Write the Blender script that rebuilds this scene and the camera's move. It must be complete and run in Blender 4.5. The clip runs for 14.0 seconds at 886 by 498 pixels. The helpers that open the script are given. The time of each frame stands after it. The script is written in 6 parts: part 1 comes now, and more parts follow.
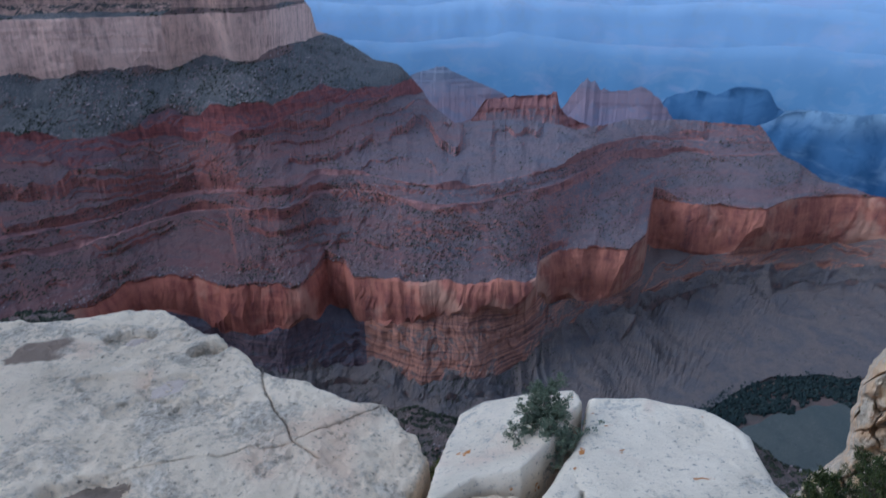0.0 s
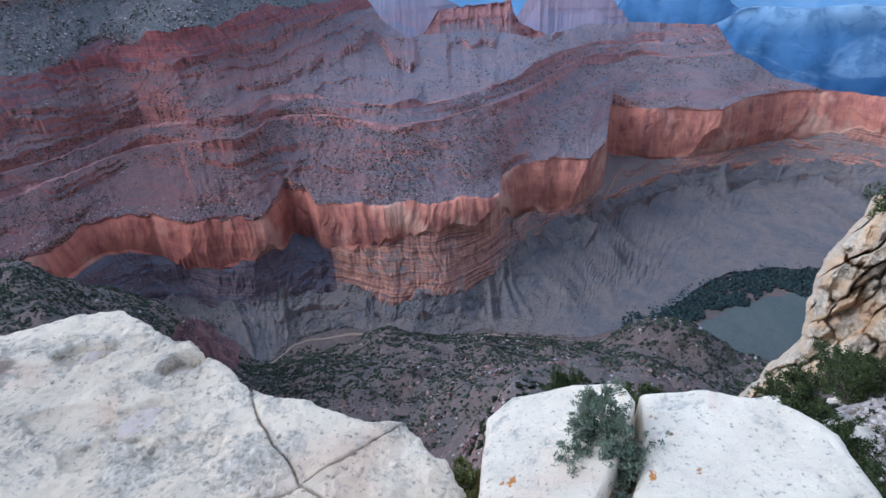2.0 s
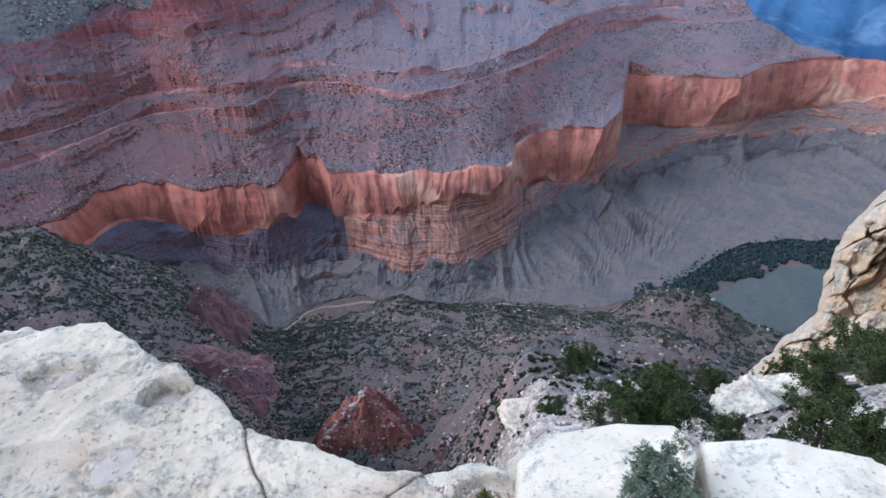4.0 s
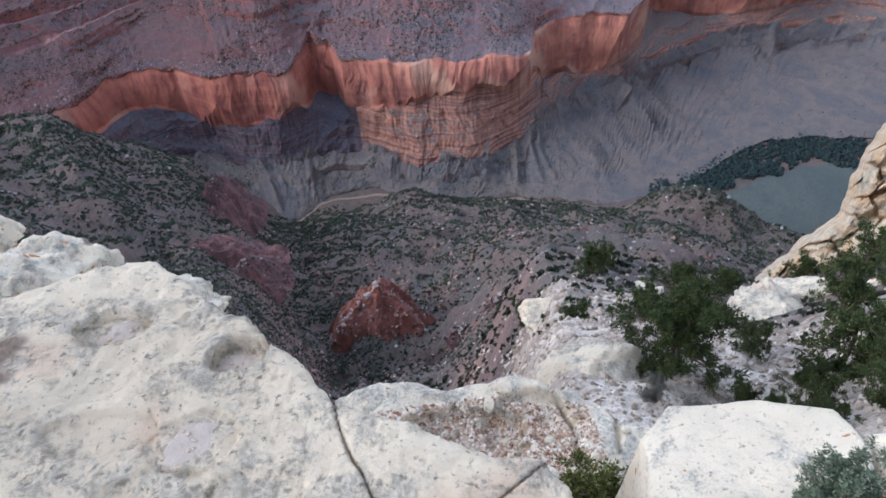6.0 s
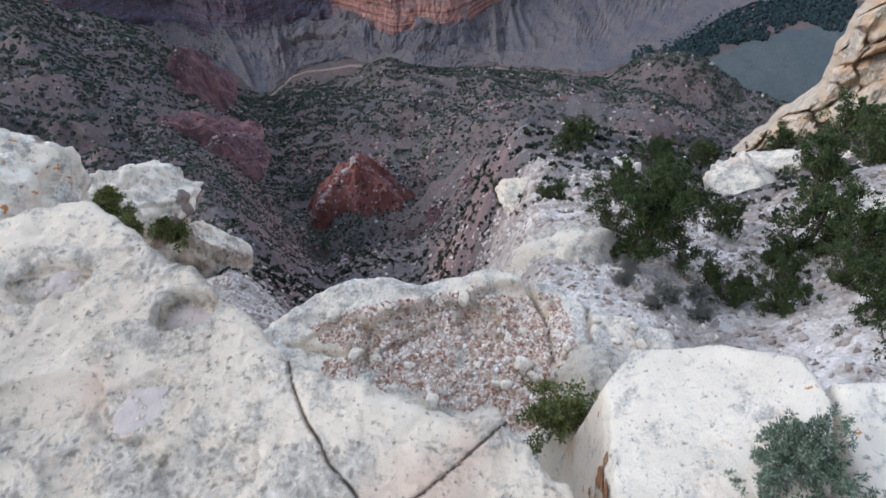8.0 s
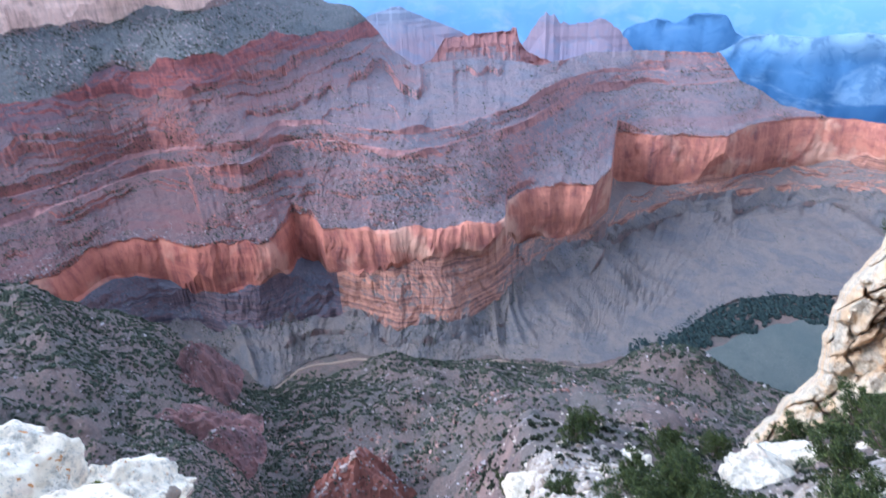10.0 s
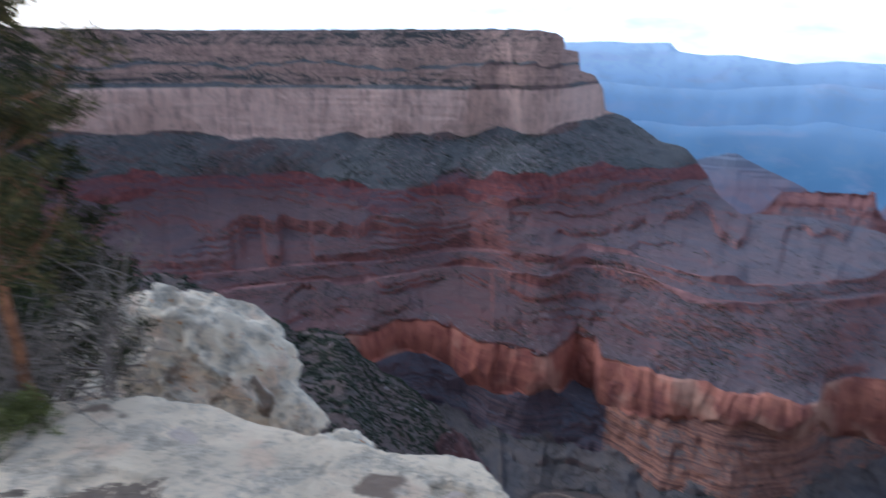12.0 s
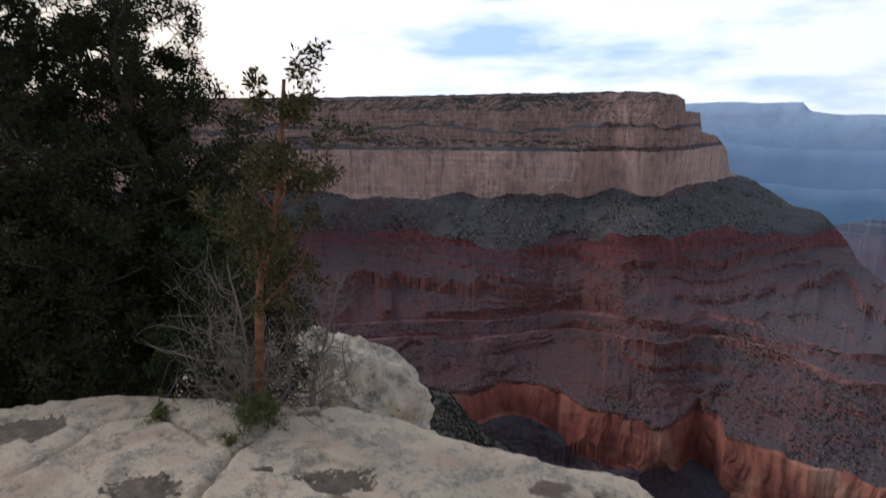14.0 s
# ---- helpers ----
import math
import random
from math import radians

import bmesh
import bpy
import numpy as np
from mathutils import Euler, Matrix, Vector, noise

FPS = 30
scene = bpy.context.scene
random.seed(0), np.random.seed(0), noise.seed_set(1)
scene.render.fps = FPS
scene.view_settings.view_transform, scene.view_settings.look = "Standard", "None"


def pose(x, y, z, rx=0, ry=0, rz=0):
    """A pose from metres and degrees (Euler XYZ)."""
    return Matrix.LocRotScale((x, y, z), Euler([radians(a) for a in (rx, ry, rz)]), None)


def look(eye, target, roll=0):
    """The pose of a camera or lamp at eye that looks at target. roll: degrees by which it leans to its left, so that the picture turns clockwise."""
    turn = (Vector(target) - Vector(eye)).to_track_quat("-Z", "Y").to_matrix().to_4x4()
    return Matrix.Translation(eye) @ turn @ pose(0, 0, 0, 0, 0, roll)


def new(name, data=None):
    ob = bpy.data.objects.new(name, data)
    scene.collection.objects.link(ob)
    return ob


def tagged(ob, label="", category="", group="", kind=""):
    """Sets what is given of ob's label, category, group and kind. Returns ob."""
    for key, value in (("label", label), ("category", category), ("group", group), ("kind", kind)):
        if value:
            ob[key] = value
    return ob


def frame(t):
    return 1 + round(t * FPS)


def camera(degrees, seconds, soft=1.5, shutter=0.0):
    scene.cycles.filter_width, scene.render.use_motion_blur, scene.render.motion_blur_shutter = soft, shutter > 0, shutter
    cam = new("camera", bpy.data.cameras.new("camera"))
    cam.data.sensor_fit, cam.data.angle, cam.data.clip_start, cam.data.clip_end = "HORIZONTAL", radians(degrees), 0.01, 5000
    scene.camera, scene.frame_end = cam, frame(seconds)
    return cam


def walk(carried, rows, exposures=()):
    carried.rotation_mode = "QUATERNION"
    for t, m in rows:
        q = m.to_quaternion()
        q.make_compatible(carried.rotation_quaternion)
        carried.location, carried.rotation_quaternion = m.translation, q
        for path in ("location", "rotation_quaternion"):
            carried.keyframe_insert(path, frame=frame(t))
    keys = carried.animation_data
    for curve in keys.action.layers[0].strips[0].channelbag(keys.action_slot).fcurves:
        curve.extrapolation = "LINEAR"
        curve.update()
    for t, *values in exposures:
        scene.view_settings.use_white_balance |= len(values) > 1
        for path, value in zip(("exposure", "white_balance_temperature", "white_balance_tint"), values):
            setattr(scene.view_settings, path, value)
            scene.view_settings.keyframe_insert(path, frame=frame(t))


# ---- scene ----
FOV = 70.16
PATH = [
    (0.0, pose(0.000, 0.000, -0.000, 66.08, 0.67, -2.53)),
    (0.5, pose(0.045, 0.111, -0.009, 61.66, 1.03, -1.36)),
    (1.0, pose(0.019, 0.227, -0.018, 59.57, 1.87, -3.32)),
    (1.5, pose(-0.065, 0.347, -0.004, 59.47, 2.49, -4.83)),
    (2.0, pose(-0.111, 0.410, 0.003, 58.68, 2.60, -7.18)),
    (2.2, pose(-0.124, 0.434, 0.002, 58.97, 2.04, -7.15)),
    (4.3, pose(-0.108, 0.757, -0.042, 55.74, 3.47, -5.42)),
    (4.5, pose(-0.171, 0.796, -0.042, 55.84, 5.59, -3.48)),
    (5.0, pose(-0.295, 0.851, -0.045, 55.65, 4.56, -5.60)),
    (5.5, pose(-0.324, 0.899, -0.077, 48.59, 3.39, -6.54)),
    (6.0, pose(-0.301, 0.999, -0.091, 46.36, 2.97, -4.60)),
    (6.5, pose(-0.260, 1.090, -0.108, 40.21, 3.98, -4.18)),
    (7.0, pose(-0.241, 1.137, -0.102, 34.35, 2.24, -5.60)),
    (7.2, pose(-0.238, 1.154, -0.089, 33.19, 2.42, -6.87)),
    (9.3, pose(-0.240, 1.180, -0.040, 50.72, -0.49, -7.42)),
    (9.5, pose(-0.240, 1.150, -0.020, 55.03, -1.12, -9.01)),
    (10.0, pose(-0.250, 1.020, 0.050, 60.97, 2.62, -6.61)),
    (10.5, pose(-0.275, 0.830, 0.140, 66.48, 1.30, -3.18)),
    (11.0, pose(-0.300, 0.610, 0.240, 72.00, 0.00, 0.00)),
    (11.5, pose(-0.321, 0.398, 0.320, 68.93, -2.08, 8.83)),
    (12.0, pose(-0.312, 0.087, 0.419, 72.76, -0.13, 22.46)),
    (12.5, pose(-0.351, -0.232, 0.499, 77.35, 2.06, 27.75)),
    (13.0, pose(-0.387, -0.398, 0.490, 80.21, -0.59, 29.50)),
    (13.5, pose(-0.414, -0.500, 0.499, 81.05, -0.24, 33.08)),
    (14.0, pose(-0.323, -0.564, 0.500, 78.19, 0.51, 32.59)),
]
cam = camera(FOV, 14.0, shutter=0.5)
EXPOSURES = [(0.0, -1.25, 4540, 10), (0.25, -0.80, 4590, 10), (0.5, -0.50, 4640, 10), (2.0, -0.42, 4640, 10), (4.5, -0.20, 4740, 10), (5.5, -0.24, 4840, 10), (6.0, -0.34, 4970, 10), (6.5, -0.36, 5010, 10), (7.2, -0.64, 5040, 10), (9.5, 0.34, 4500, 10), (10.2, 0.38, 4700, 10), (10.6, -0.25, 4850, 10), (11.0, -0.95, 5050, 10), (11.5, -1.22, 4840, 10), (12.0, -1.08, 4730, 10), (12.5, -2.25, 5360, 13), (13.0, -1.97, 5310, 13), (13.5, -2.08, 5310, 13), (14.0, -1.80, 5460, 13)]
walk(cam, PATH, EXPOSURES)

# ---- world and sun ----
world = bpy.data.worlds.new("dusk_sky")
scene.world = world
world.use_nodes = True
SUN_AZ, SUN_EL = 62.0, 9.0


def build_world():
    nt = world.node_tree
    nt.nodes.clear()
    out = nt.nodes.new("ShaderNodeOutputWorld")
    bg = nt.nodes.new("ShaderNodeBackground")
    sky = nt.nodes.new("ShaderNodeTexSky")
    sky.sky_type, sky.sun_disc = "NISHITA", False
    sky.sun_elevation, sky.sun_rotation = radians(SUN_EL), radians(-SUN_AZ)
    sky.air_density, sky.dust_density = 1.0, 1.5
    dim = nt.nodes.new("ShaderNodeVectorMath")
    dim.operation = "SCALE"
    dim.inputs["Scale"].default_value = 0.10
    nt.links.new(sky.outputs[0], dim.inputs[0])
    # cloud deck: bright broken overcast with blue-grey undersides
    tc = nt.nodes.new("ShaderNodeTexCoord")
    mp = nt.nodes.new("ShaderNodeMapping")
    mp.inputs["Scale"].default_value = (2.2, 2.2, 9.0)
    nt.links.new(tc.outputs["Generated"], mp.inputs[0])
    n1 = nt.nodes.new("ShaderNodeTexNoise")
    n1.inputs["Scale"].default_value, n1.inputs["Detail"].default_value = 1.6, 6.0
    n1.inputs["Roughness"].default_value = 0.55
    nt.links.new(mp.outputs[0], n1.inputs["Vector"])
    ramp = nt.nodes.new("ShaderNodeValToRGB")
    e = ramp.color_ramp.elements
    e[0].position, e[0].color = 0.36, (0.46, 0.60, 0.82, 1)
    e[1].position, e[1].color = 0.54, (1.0, 0.97, 0.94, 1)
    nt.links.new(n1.outputs["Fac"], ramp.inputs[0])
    sep = nt.nodes.new("ShaderNodeSeparateXYZ")
    nt.links.new(tc.outputs["Generated"], sep.inputs[0])
    high = nt.nodes.new("ShaderNodeMapRange")
    high.interpolation_type = "SMOOTHSTEP"
    high.inputs["From Min"].default_value, high.inputs["From Max"].default_value = 0.10, 0.60
    high.inputs["To Min"].default_value, high.inputs["To Max"].default_value = CLOUD, CLOUD_TOP
    nt.links.new(sep.outputs[2], high.inputs["Value"])
    # warm glow round the low sun
    near = nt.nodes.new("ShaderNodeVectorMath")
    near.operation = "DOT_PRODUCT"
    near.inputs[1].default_value = (-math.sin(radians(SUN_AZ)), math.cos(radians(SUN_AZ)), 0.06)
    nt.links.new(tc.outputs["Generated"], near.inputs[0])
    glow = nt.nodes.new("ShaderNodeMapRange")
    glow.interpolation_type = "SMOOTHSTEP"
    glow.inputs["From Min"].default_value, glow.inputs["From Max"].default_value = 0.90, 1.0
    nt.links.new(near.outputs["Value"], glow.inputs["Value"])
    warm = nt.nodes.new("ShaderNodeMix")
    warm.data_type = "RGBA"
    nt.links.new(glow.outputs[0], warm.inputs["Factor"])
    nt.links.new(ramp.outputs[0], warm.inputs["A"])
    warm.inputs["B"].default_value = (1.22, 1.02, 0.80, 1)
    bright = nt.nodes.new("ShaderNodeVectorMath")
    bright.operation = "SCALE"
    # the deck is brightest towards the sunset and dull on the far side
    side = nt.nodes.new("ShaderNodeMapRange")
    side.interpolation_type = "SMOOTHSTEP"
    side.inputs["From Min"].default_value, side.inputs["From Max"].default_value = -0.8, 0.9
    side.inputs["To Min"].default_value, side.inputs["To Max"].default_value = 0.68, 1.22
    nt.links.new(near.outputs["Value"], side.inputs["Value"])
    both = nt.nodes.new("ShaderNodeMath")
    both.operation = "MULTIPLY"
    nt.links.new(high.outputs[0], both.inputs[0])
    nt.links.new(side.outputs[0], both.inputs[1])
    nt.links.new(both.outputs[0], bright.inputs["Scale"])
    nt.links.new(warm.outputs["Result"], bright.inputs[0])
    mix = nt.nodes.new("ShaderNodeMix")
    mix.data_type = "RGBA"
    mix.inputs["Factor"].default_value = 0.80
    nt.links.new(dim.outputs[0], mix.inputs["A"])
    nt.links.new(bright.outputs[0], mix.inputs["B"])
    nt.links.new(mix.outputs["Result"], bg.inputs["Color"])
    bg.inputs["Strength"].default_value = 1.0
    nt.links.new(bg.outputs[0], out.inputs[0])


CLOUD, CLOUD_TOP = 4.0, 1.70
build_world()
sun_data = bpy.data.lights.new("sun", "SUN")
sun_data.energy, sun_data.angle, sun_data.color = 3.5, radians(28), (1.0, 0.86, 0.70)
sun = new("sun", sun_data)
LIGHT_AZ, LIGHT_EL = 95.0, 34.0
sun.matrix_world = look((0, 0, 0), (math.sin(radians(LIGHT_AZ)) * math.cos(radians(LIGHT_EL)), -math.cos(radians(LIGHT_AZ)) * math.cos(radians(LIGHT_EL)), -math.sin(radians(LIGHT_EL))))


# ---- noise ----
def lattice(ix, iy, iz, seed):
    h = (ix * 374761393 + iy * 668265263 + iz * 2147483647 + seed * 974634777) & 0xFFFFFFFF
    h = ((h ^ (h >> 13)) * 1274126177) & 0xFFFFFFFF
    h = ((h ^ (h >> 16)) * 2246822519) & 0xFFFFFFFF
    return ((h ^ (h >> 15)) & 0xFFFFFF) / float(0xFFFFFF) * 2 - 1


def vnoise(p, seed=0):
    p = np.asarray(p, float)
    i = np.floor(p).astype(np.int64)
    f = p - i
    f = f * f * f * (f * (f * 6 - 15) + 10)
    total = np.zeros(len(p))
    for dx in (0, 1):
        for dy in (0, 1):
            for dz in (0, 1):
                w = (f[:, 0] if dx else 1 - f[:, 0]) * (f[:, 1] if dy else 1 - f[:, 1]) * (f[:, 2] if dz else 1 - f[:, 2])
                total += w * lattice(i[:, 0] + dx, i[:, 1] + dy, i[:, 2] + dz, seed)
    return total


def fbm(p, octaves=4, seed=0, gain=0.5):
    p = np.asarray(p, float)
    total, amp = np.zeros(len(p)), 1.0
    for k in range(octaves):
        total += amp * vnoise(p * 2.03 ** k + 17.3 * k, seed + k)
        amp *= gain
    return total


def ridged(p, octaves=4, seed=0):
    p = np.asarray(p, float)
    total, amp = np.zeros(len(p)), 1.0
    for k in range(octaves):
        total += amp * (1 - 2 * np.abs(vnoise(p * 2.1 ** k + 9.1 * k, seed + k)))
        amp *= 0.5
    return total


def smooth(a, b, x):
    t = np.clip((x - a) / (b - a), 0, 1)
    return t * t * (3 - 2 * t)


# ---- materials ----
def material(name, build):
    m = bpy.data.materials.new(name)
    m.use_nodes = True
    nt = m.node_tree
    bsdf = nt.nodes["Principled BSDF"]
    bsdf.inputs["Specular IOR Level"].default_value = 0.25
    build(nt, bsdf)
    return m


def coords(nt, scale=(1, 1, 1)):
    tc = nt.nodes.new("ShaderNodeTexCoord")
    mp = nt.nodes.new("ShaderNodeMapping")
    mp.inputs["Scale"].default_value = scale
    nt.links.new(tc.outputs["Object"], mp.inputs[0])
    return mp.outputs[0]


def noise_node(nt, vec, scale, detail=5.0, rough=0.6, distort=0.0):
    n = nt.nodes.new("ShaderNodeTexNoise")
    n.inputs["Scale"].default_value, n.inputs["Detail"].default_value = scale, detail
    n.inputs["Roughness"].default_value, n.inputs["Distortion"].default_value = rough, distort
    nt.links.new(vec, n.inputs["Vector"])
    return n.outputs["Fac"]


def ramp_node(nt, fac, stops):
    r = nt.nodes.new("ShaderNodeValToRGB")
    el = r.color_ramp.elements
    while len(el) < len(stops):
        el.new(0.5)
    for k, (pos, col) in enumerate(stops):
        el[k].position, el[k].color = pos, (*col, 1)
    nt.links.new(fac, r.inputs[0])
    return r.outputs[0]


def mix_node(nt, fac, a, b, mode="MIX"):
    m = nt.nodes.new("ShaderNodeMix")
    m.data_type, m.blend_type = "RGBA", mode
    if isinstance(fac, (int, float)):
        m.inputs["Factor"].default_value = fac
    else:
        nt.links.new(fac, m.inputs["Factor"])
    for key, v in (("A", a), ("B", b)):
        if isinstance(v, tuple):
            m.inputs[key].default_value = (*v, 1)
        else:
            nt.links.new(v, m.inputs[key])
    return m.outputs["Result"]


def step_node(nt, fac, lo, hi):
    m = nt.nodes.new("ShaderNodeMapRange")
    m.interpolation_type = "SMOOTHSTEP"
    m.inputs["From Min"].default_value, m.inputs["From Max"].default_value = lo, hi
    nt.links.new(fac, m.inputs["Value"])
    return m.outputs[0]


def bump_node(nt, bsdf, height, strength, distance):
    b = nt.nodes.new("ShaderNodeBump")
    b.inputs["Strength"].default_value, b.inputs["Distance"].default_value = strength, distance
    nt.links.new(height, b.inputs["Height"])
    nt.links.new(b.outputs[0], bsdf.inputs["Normal"])


def strata_material(name, light, mid, dark, bed=0.05, streak=0.03, spot=None, speck=0.05, bed_mix=0.5, lift=14.0, spot_mix=0.6, upright=0.16, west_shade=None):
    """Cliff rock: horizontal beds, upright stains, blotches, grain."""
    def build(nt, b):
        beds = noise_node(nt, coords(nt, (0.004, 0.004, bed)), 1.0, 8, 0.7, 0.3)
        stains = noise_node(nt, coords(nt, (streak, streak, streak * upright)), 1.0, 7, 0.68, 0.4)
        blotch = noise_node(nt, coords(nt, (1, 1, 1.2)), streak * 0.30, 5, 0.6, 0.6)
        grain = noise_node(nt, coords(nt), speck, 6, 0.8)
        a = ramp_node(nt, beds, [(0.34, dark), (0.46, mid), (0.55, mid), (0.64, light)])
        s = ramp_node(nt, stains, [(0.33, dark), (0.47, mid), (0.60, light)])
        c = mix_node(nt, bed_mix, s, a)
        c = mix_node(nt, step_node(nt, blotch, 0.46, 0.60), c, mix_node(nt, 0.55, c, light))
        c = mix_node(nt, step_node(nt, grain, 0.54, 0.70), c, mix_node(nt, 0.65, c, dark))
        c = mix_node(nt, step_node(nt, grain, 0.44, 0.30), c, mix_node(nt, 0.35, c, light))
        if spot:
            big = noise_node(nt, coords(nt), 0.006, 4, 0.6)
            c = mix_node(nt, step_node(nt, big, 0.5, 0.62), c, mix_node(nt, spot_mix, c, spot))
        # redder and darker to the left: shade put into the rock's colour
        if west_shade:
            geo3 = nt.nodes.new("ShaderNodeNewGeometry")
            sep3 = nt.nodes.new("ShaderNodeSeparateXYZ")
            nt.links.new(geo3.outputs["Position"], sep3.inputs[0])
            c = mix_node(nt, step_node(nt, sep3.outputs[0], 100.0, -420.0), c, mix_node(nt, 1.0, c, west_shade, "MULTIPLY"))
        nt.links.new(c, b.inputs["Base Color"])
        b.inputs["Roughness"].default_value = 0.95
        bump_node(nt, b, mix_node(nt, 0.5, stains, beds), 0.7, lift)
    return material(name, build)


def slope_material(name, base, second, third, rock=None, scale=0.02, lo=0.50, hi=0.74, lift=6.0, scree=None, flecks=(0.46, 0.40, 0.41), tint=None, beds_only=0.55, west_shade=None):
    """Debris slope: soil, gravel, low brush and pale flecks; bare beds where it steepens."""
    def build(nt, b):
        big = noise_node(nt, coords(nt, (1, 1, 1.6)), scale * 0.16, 7, 0.62, 0.4)
        fine = noise_node(nt, coords(nt), scale * 4.5, 7, 0.85)
        dust = noise_node(nt, coords(nt), scale * 11.0, 4, 0.9)
        run = noise_node(nt, coords(nt, (1, 1, 1.3)), scale * 0.9, 7, 0.75, 0.6)
        c = ramp_node(nt, big, [(0.34, base), (0.50, second), (0.60, base), (0.72, second)])
        c = mix_node(nt, step_node(nt, run, 0.46, 0.66), c, mix_node(nt, 0.35, c, third))
        c = mix_node(nt, step_node(nt, fine, 0.50, 0.62), c, mix_node(nt, 0.75, c, third))
        c = mix_node(nt, step_node(nt, dust, 0.42, 0.33), c, mix_node(nt, 0.55, c, flecks))
        if tint:                                 # beds of another colour show through the soil
            bands = noise_node(nt, coords(nt, (0.0012, 0.0012, 0.055)), 1.0, 5, 0.65, 0.2)
            c = mix_node(nt, step_node(nt, bands, 0.50, 0.60), c, mix_node(nt, 0.5, c, tint))
        if rock:
            geo = nt.nodes.new("ShaderNodeNewGeometry")
            sep = nt.nodes.new("ShaderNodeSeparateXYZ")
            nt.links.new(geo.outputs["Normal"], sep.inputs[0])
            beds = noise_node(nt, coords(nt, (0.006, 0.006, 0.28)), 1.0, 5, 0.7, 0.3)
            streaks = noise_node(nt, coords(nt, (0.09, 0.09, 0.03)), 1.0, 6, 0.7, 0.5)
            rc = ramp_node(nt, mix_node(nt, beds_only, beds, streaks), [(0.40, rock[1]), (0.58, rock[0])])
            add = nt.nodes.new("ShaderNodeMath")
            add.operation = "MULTIPLY_ADD"
            nt.links.new(run, add.inputs[0])
            add.inputs[1].default_value, add.inputs[2].default_value = 0.30, -0.15
            tot = nt.nodes.new("ShaderNodeMath")
            nt.links.new(sep.outputs[2], tot.inputs[0])
            nt.links.new(add.outputs[0], tot.inputs[1])
            c = mix_node(nt, step_node(nt, tot.outputs[0], lo, hi), rc, c)
        if west_shade:                                 # rustier soil towards the canyon head, with shade painted into the same tint
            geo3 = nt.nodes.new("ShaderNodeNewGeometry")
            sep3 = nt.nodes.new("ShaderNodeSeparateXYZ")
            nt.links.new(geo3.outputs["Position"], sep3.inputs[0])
            c = mix_node(nt, step_node(nt, sep3.outputs[0], 300.0, -480.0), c, mix_node(nt, 1.0, c, west_shade, "MULTIPLY"))
        if scree:                                # pale limestone rubble on the first slope under the rim rock
            geo2 = nt.nodes.new("ShaderNodeNewGeometry")
            far = nt.nodes.new("ShaderNodeVectorMath")
            far.operation = "LENGTH"
            nt.links.new(geo2.outputs["Position"], far.inputs[0])
            grit = noise_node(nt, coords(nt), 7.0, 6, 0.75)
            wide = noise_node(nt, coords(nt), 0.6, 5, 0.7, 0.5)
            sc = ramp_node(nt, grit, [(0.35, scree[1]), (0.65, scree[0])])
            sc = mix_node(nt, step_node(nt, wide, 0.42, 0.58), sc, mix_node(nt, 0.75, sc, scree[2]))
            edge = nt.nodes.new("ShaderNodeMath")
            edge.operation = "MULTIPLY_ADD"
            nt.links.new(noise_node(nt, coords(nt), 0.25, 5, 0.7, 0.5), edge.inputs[0])
            edge.inputs[1].default_value = 26.0
            nt.links.new(far.outputs["Value"], edge.inputs[2])
            c = mix_node(nt, step_node(nt, edge.outputs[0], 19.0, 36.0), sc, c)
        nt.links.new(c, b.inputs["Base Color"])
        b.inputs["Roughness"].default_value = 1.0
        bump_node(nt, b, fine, 0.8, lift if not scree else 0.5)
    return material(name, build)


M_CAP = slope_material("banded_cap_rock", (0.060, 0.066, 0.064), (0.095, 0.086, 0.077), (0.032, 0.038, 0.037), ((0.70, 0.45, 0.345), (0.27, 0.180, 0.157)), 0.05, 0.26, 0.56)
M_PALE = strata_material("pale_sandstone", (0.85, 0.58, 0.45), (0.64, 0.42, 0.33), (0.22, 0.150, 0.135), bed=0.03, streak=0.06, speck=0.09, bed_mix=0.30, upright=0.10)
M_TALUS = slope_material("grey_green_talus", (0.138, 0.140, 0.142), (0.193, 0.181, 0.175), (0.057, 0.067, 0.070), ((0.308, 0.194, 0.165), (0.143, 0.119, 0.120)), 0.035, 0.12, 0.32, flecks=(0.572, 0.518, 0.450))
# bluish distance haze is mixed into the base colours of these three
M_RED = slope_material("red_cliff_band", (0.168, 0.142, 0.174), (0.213, 0.146, 0.166), (0.095, 0.094, 0.122), ((0.470, 0.192, 0.174), (0.179, 0.096, 0.110)), 0.04, 0.40, 0.66, tint=(0.291, 0.150, 0.156), west_shade=(0.80, 0.66, 0.63))
M_BENCH = slope_material("haze_mauve_bench", (0.192, 0.168, 0.188), (0.246, 0.180, 0.182), (0.098, 0.096, 0.116), ((0.507, 0.232, 0.188), (0.232, 0.127, 0.136)), 0.045, 0.48, 0.72, tint=(0.270, 0.151, 0.152), west_shade=(0.80, 0.66, 0.63))
M_UPSLOPE = slope_material("haze_mauve_slope", (0.200, 0.180, 0.208), (0.252, 0.190, 0.198), (0.100, 0.098, 0.118), ((0.489, 0.235, 0.198), (0.234, 0.134, 0.142)), 0.045, 0.48, 0.72, tint=(0.275, 0.157, 0.157), west_shade=(0.80, 0.66, 0.63))
M_LEDGE = strata_material("red_ledge", (0.46, 0.235, 0.205), (0.29, 0.155, 0.150), (0.15, 0.10, 0.115), bed=0.25, streak=0.06, speck=0.09, bed_mix=0.6, lift=4.0)
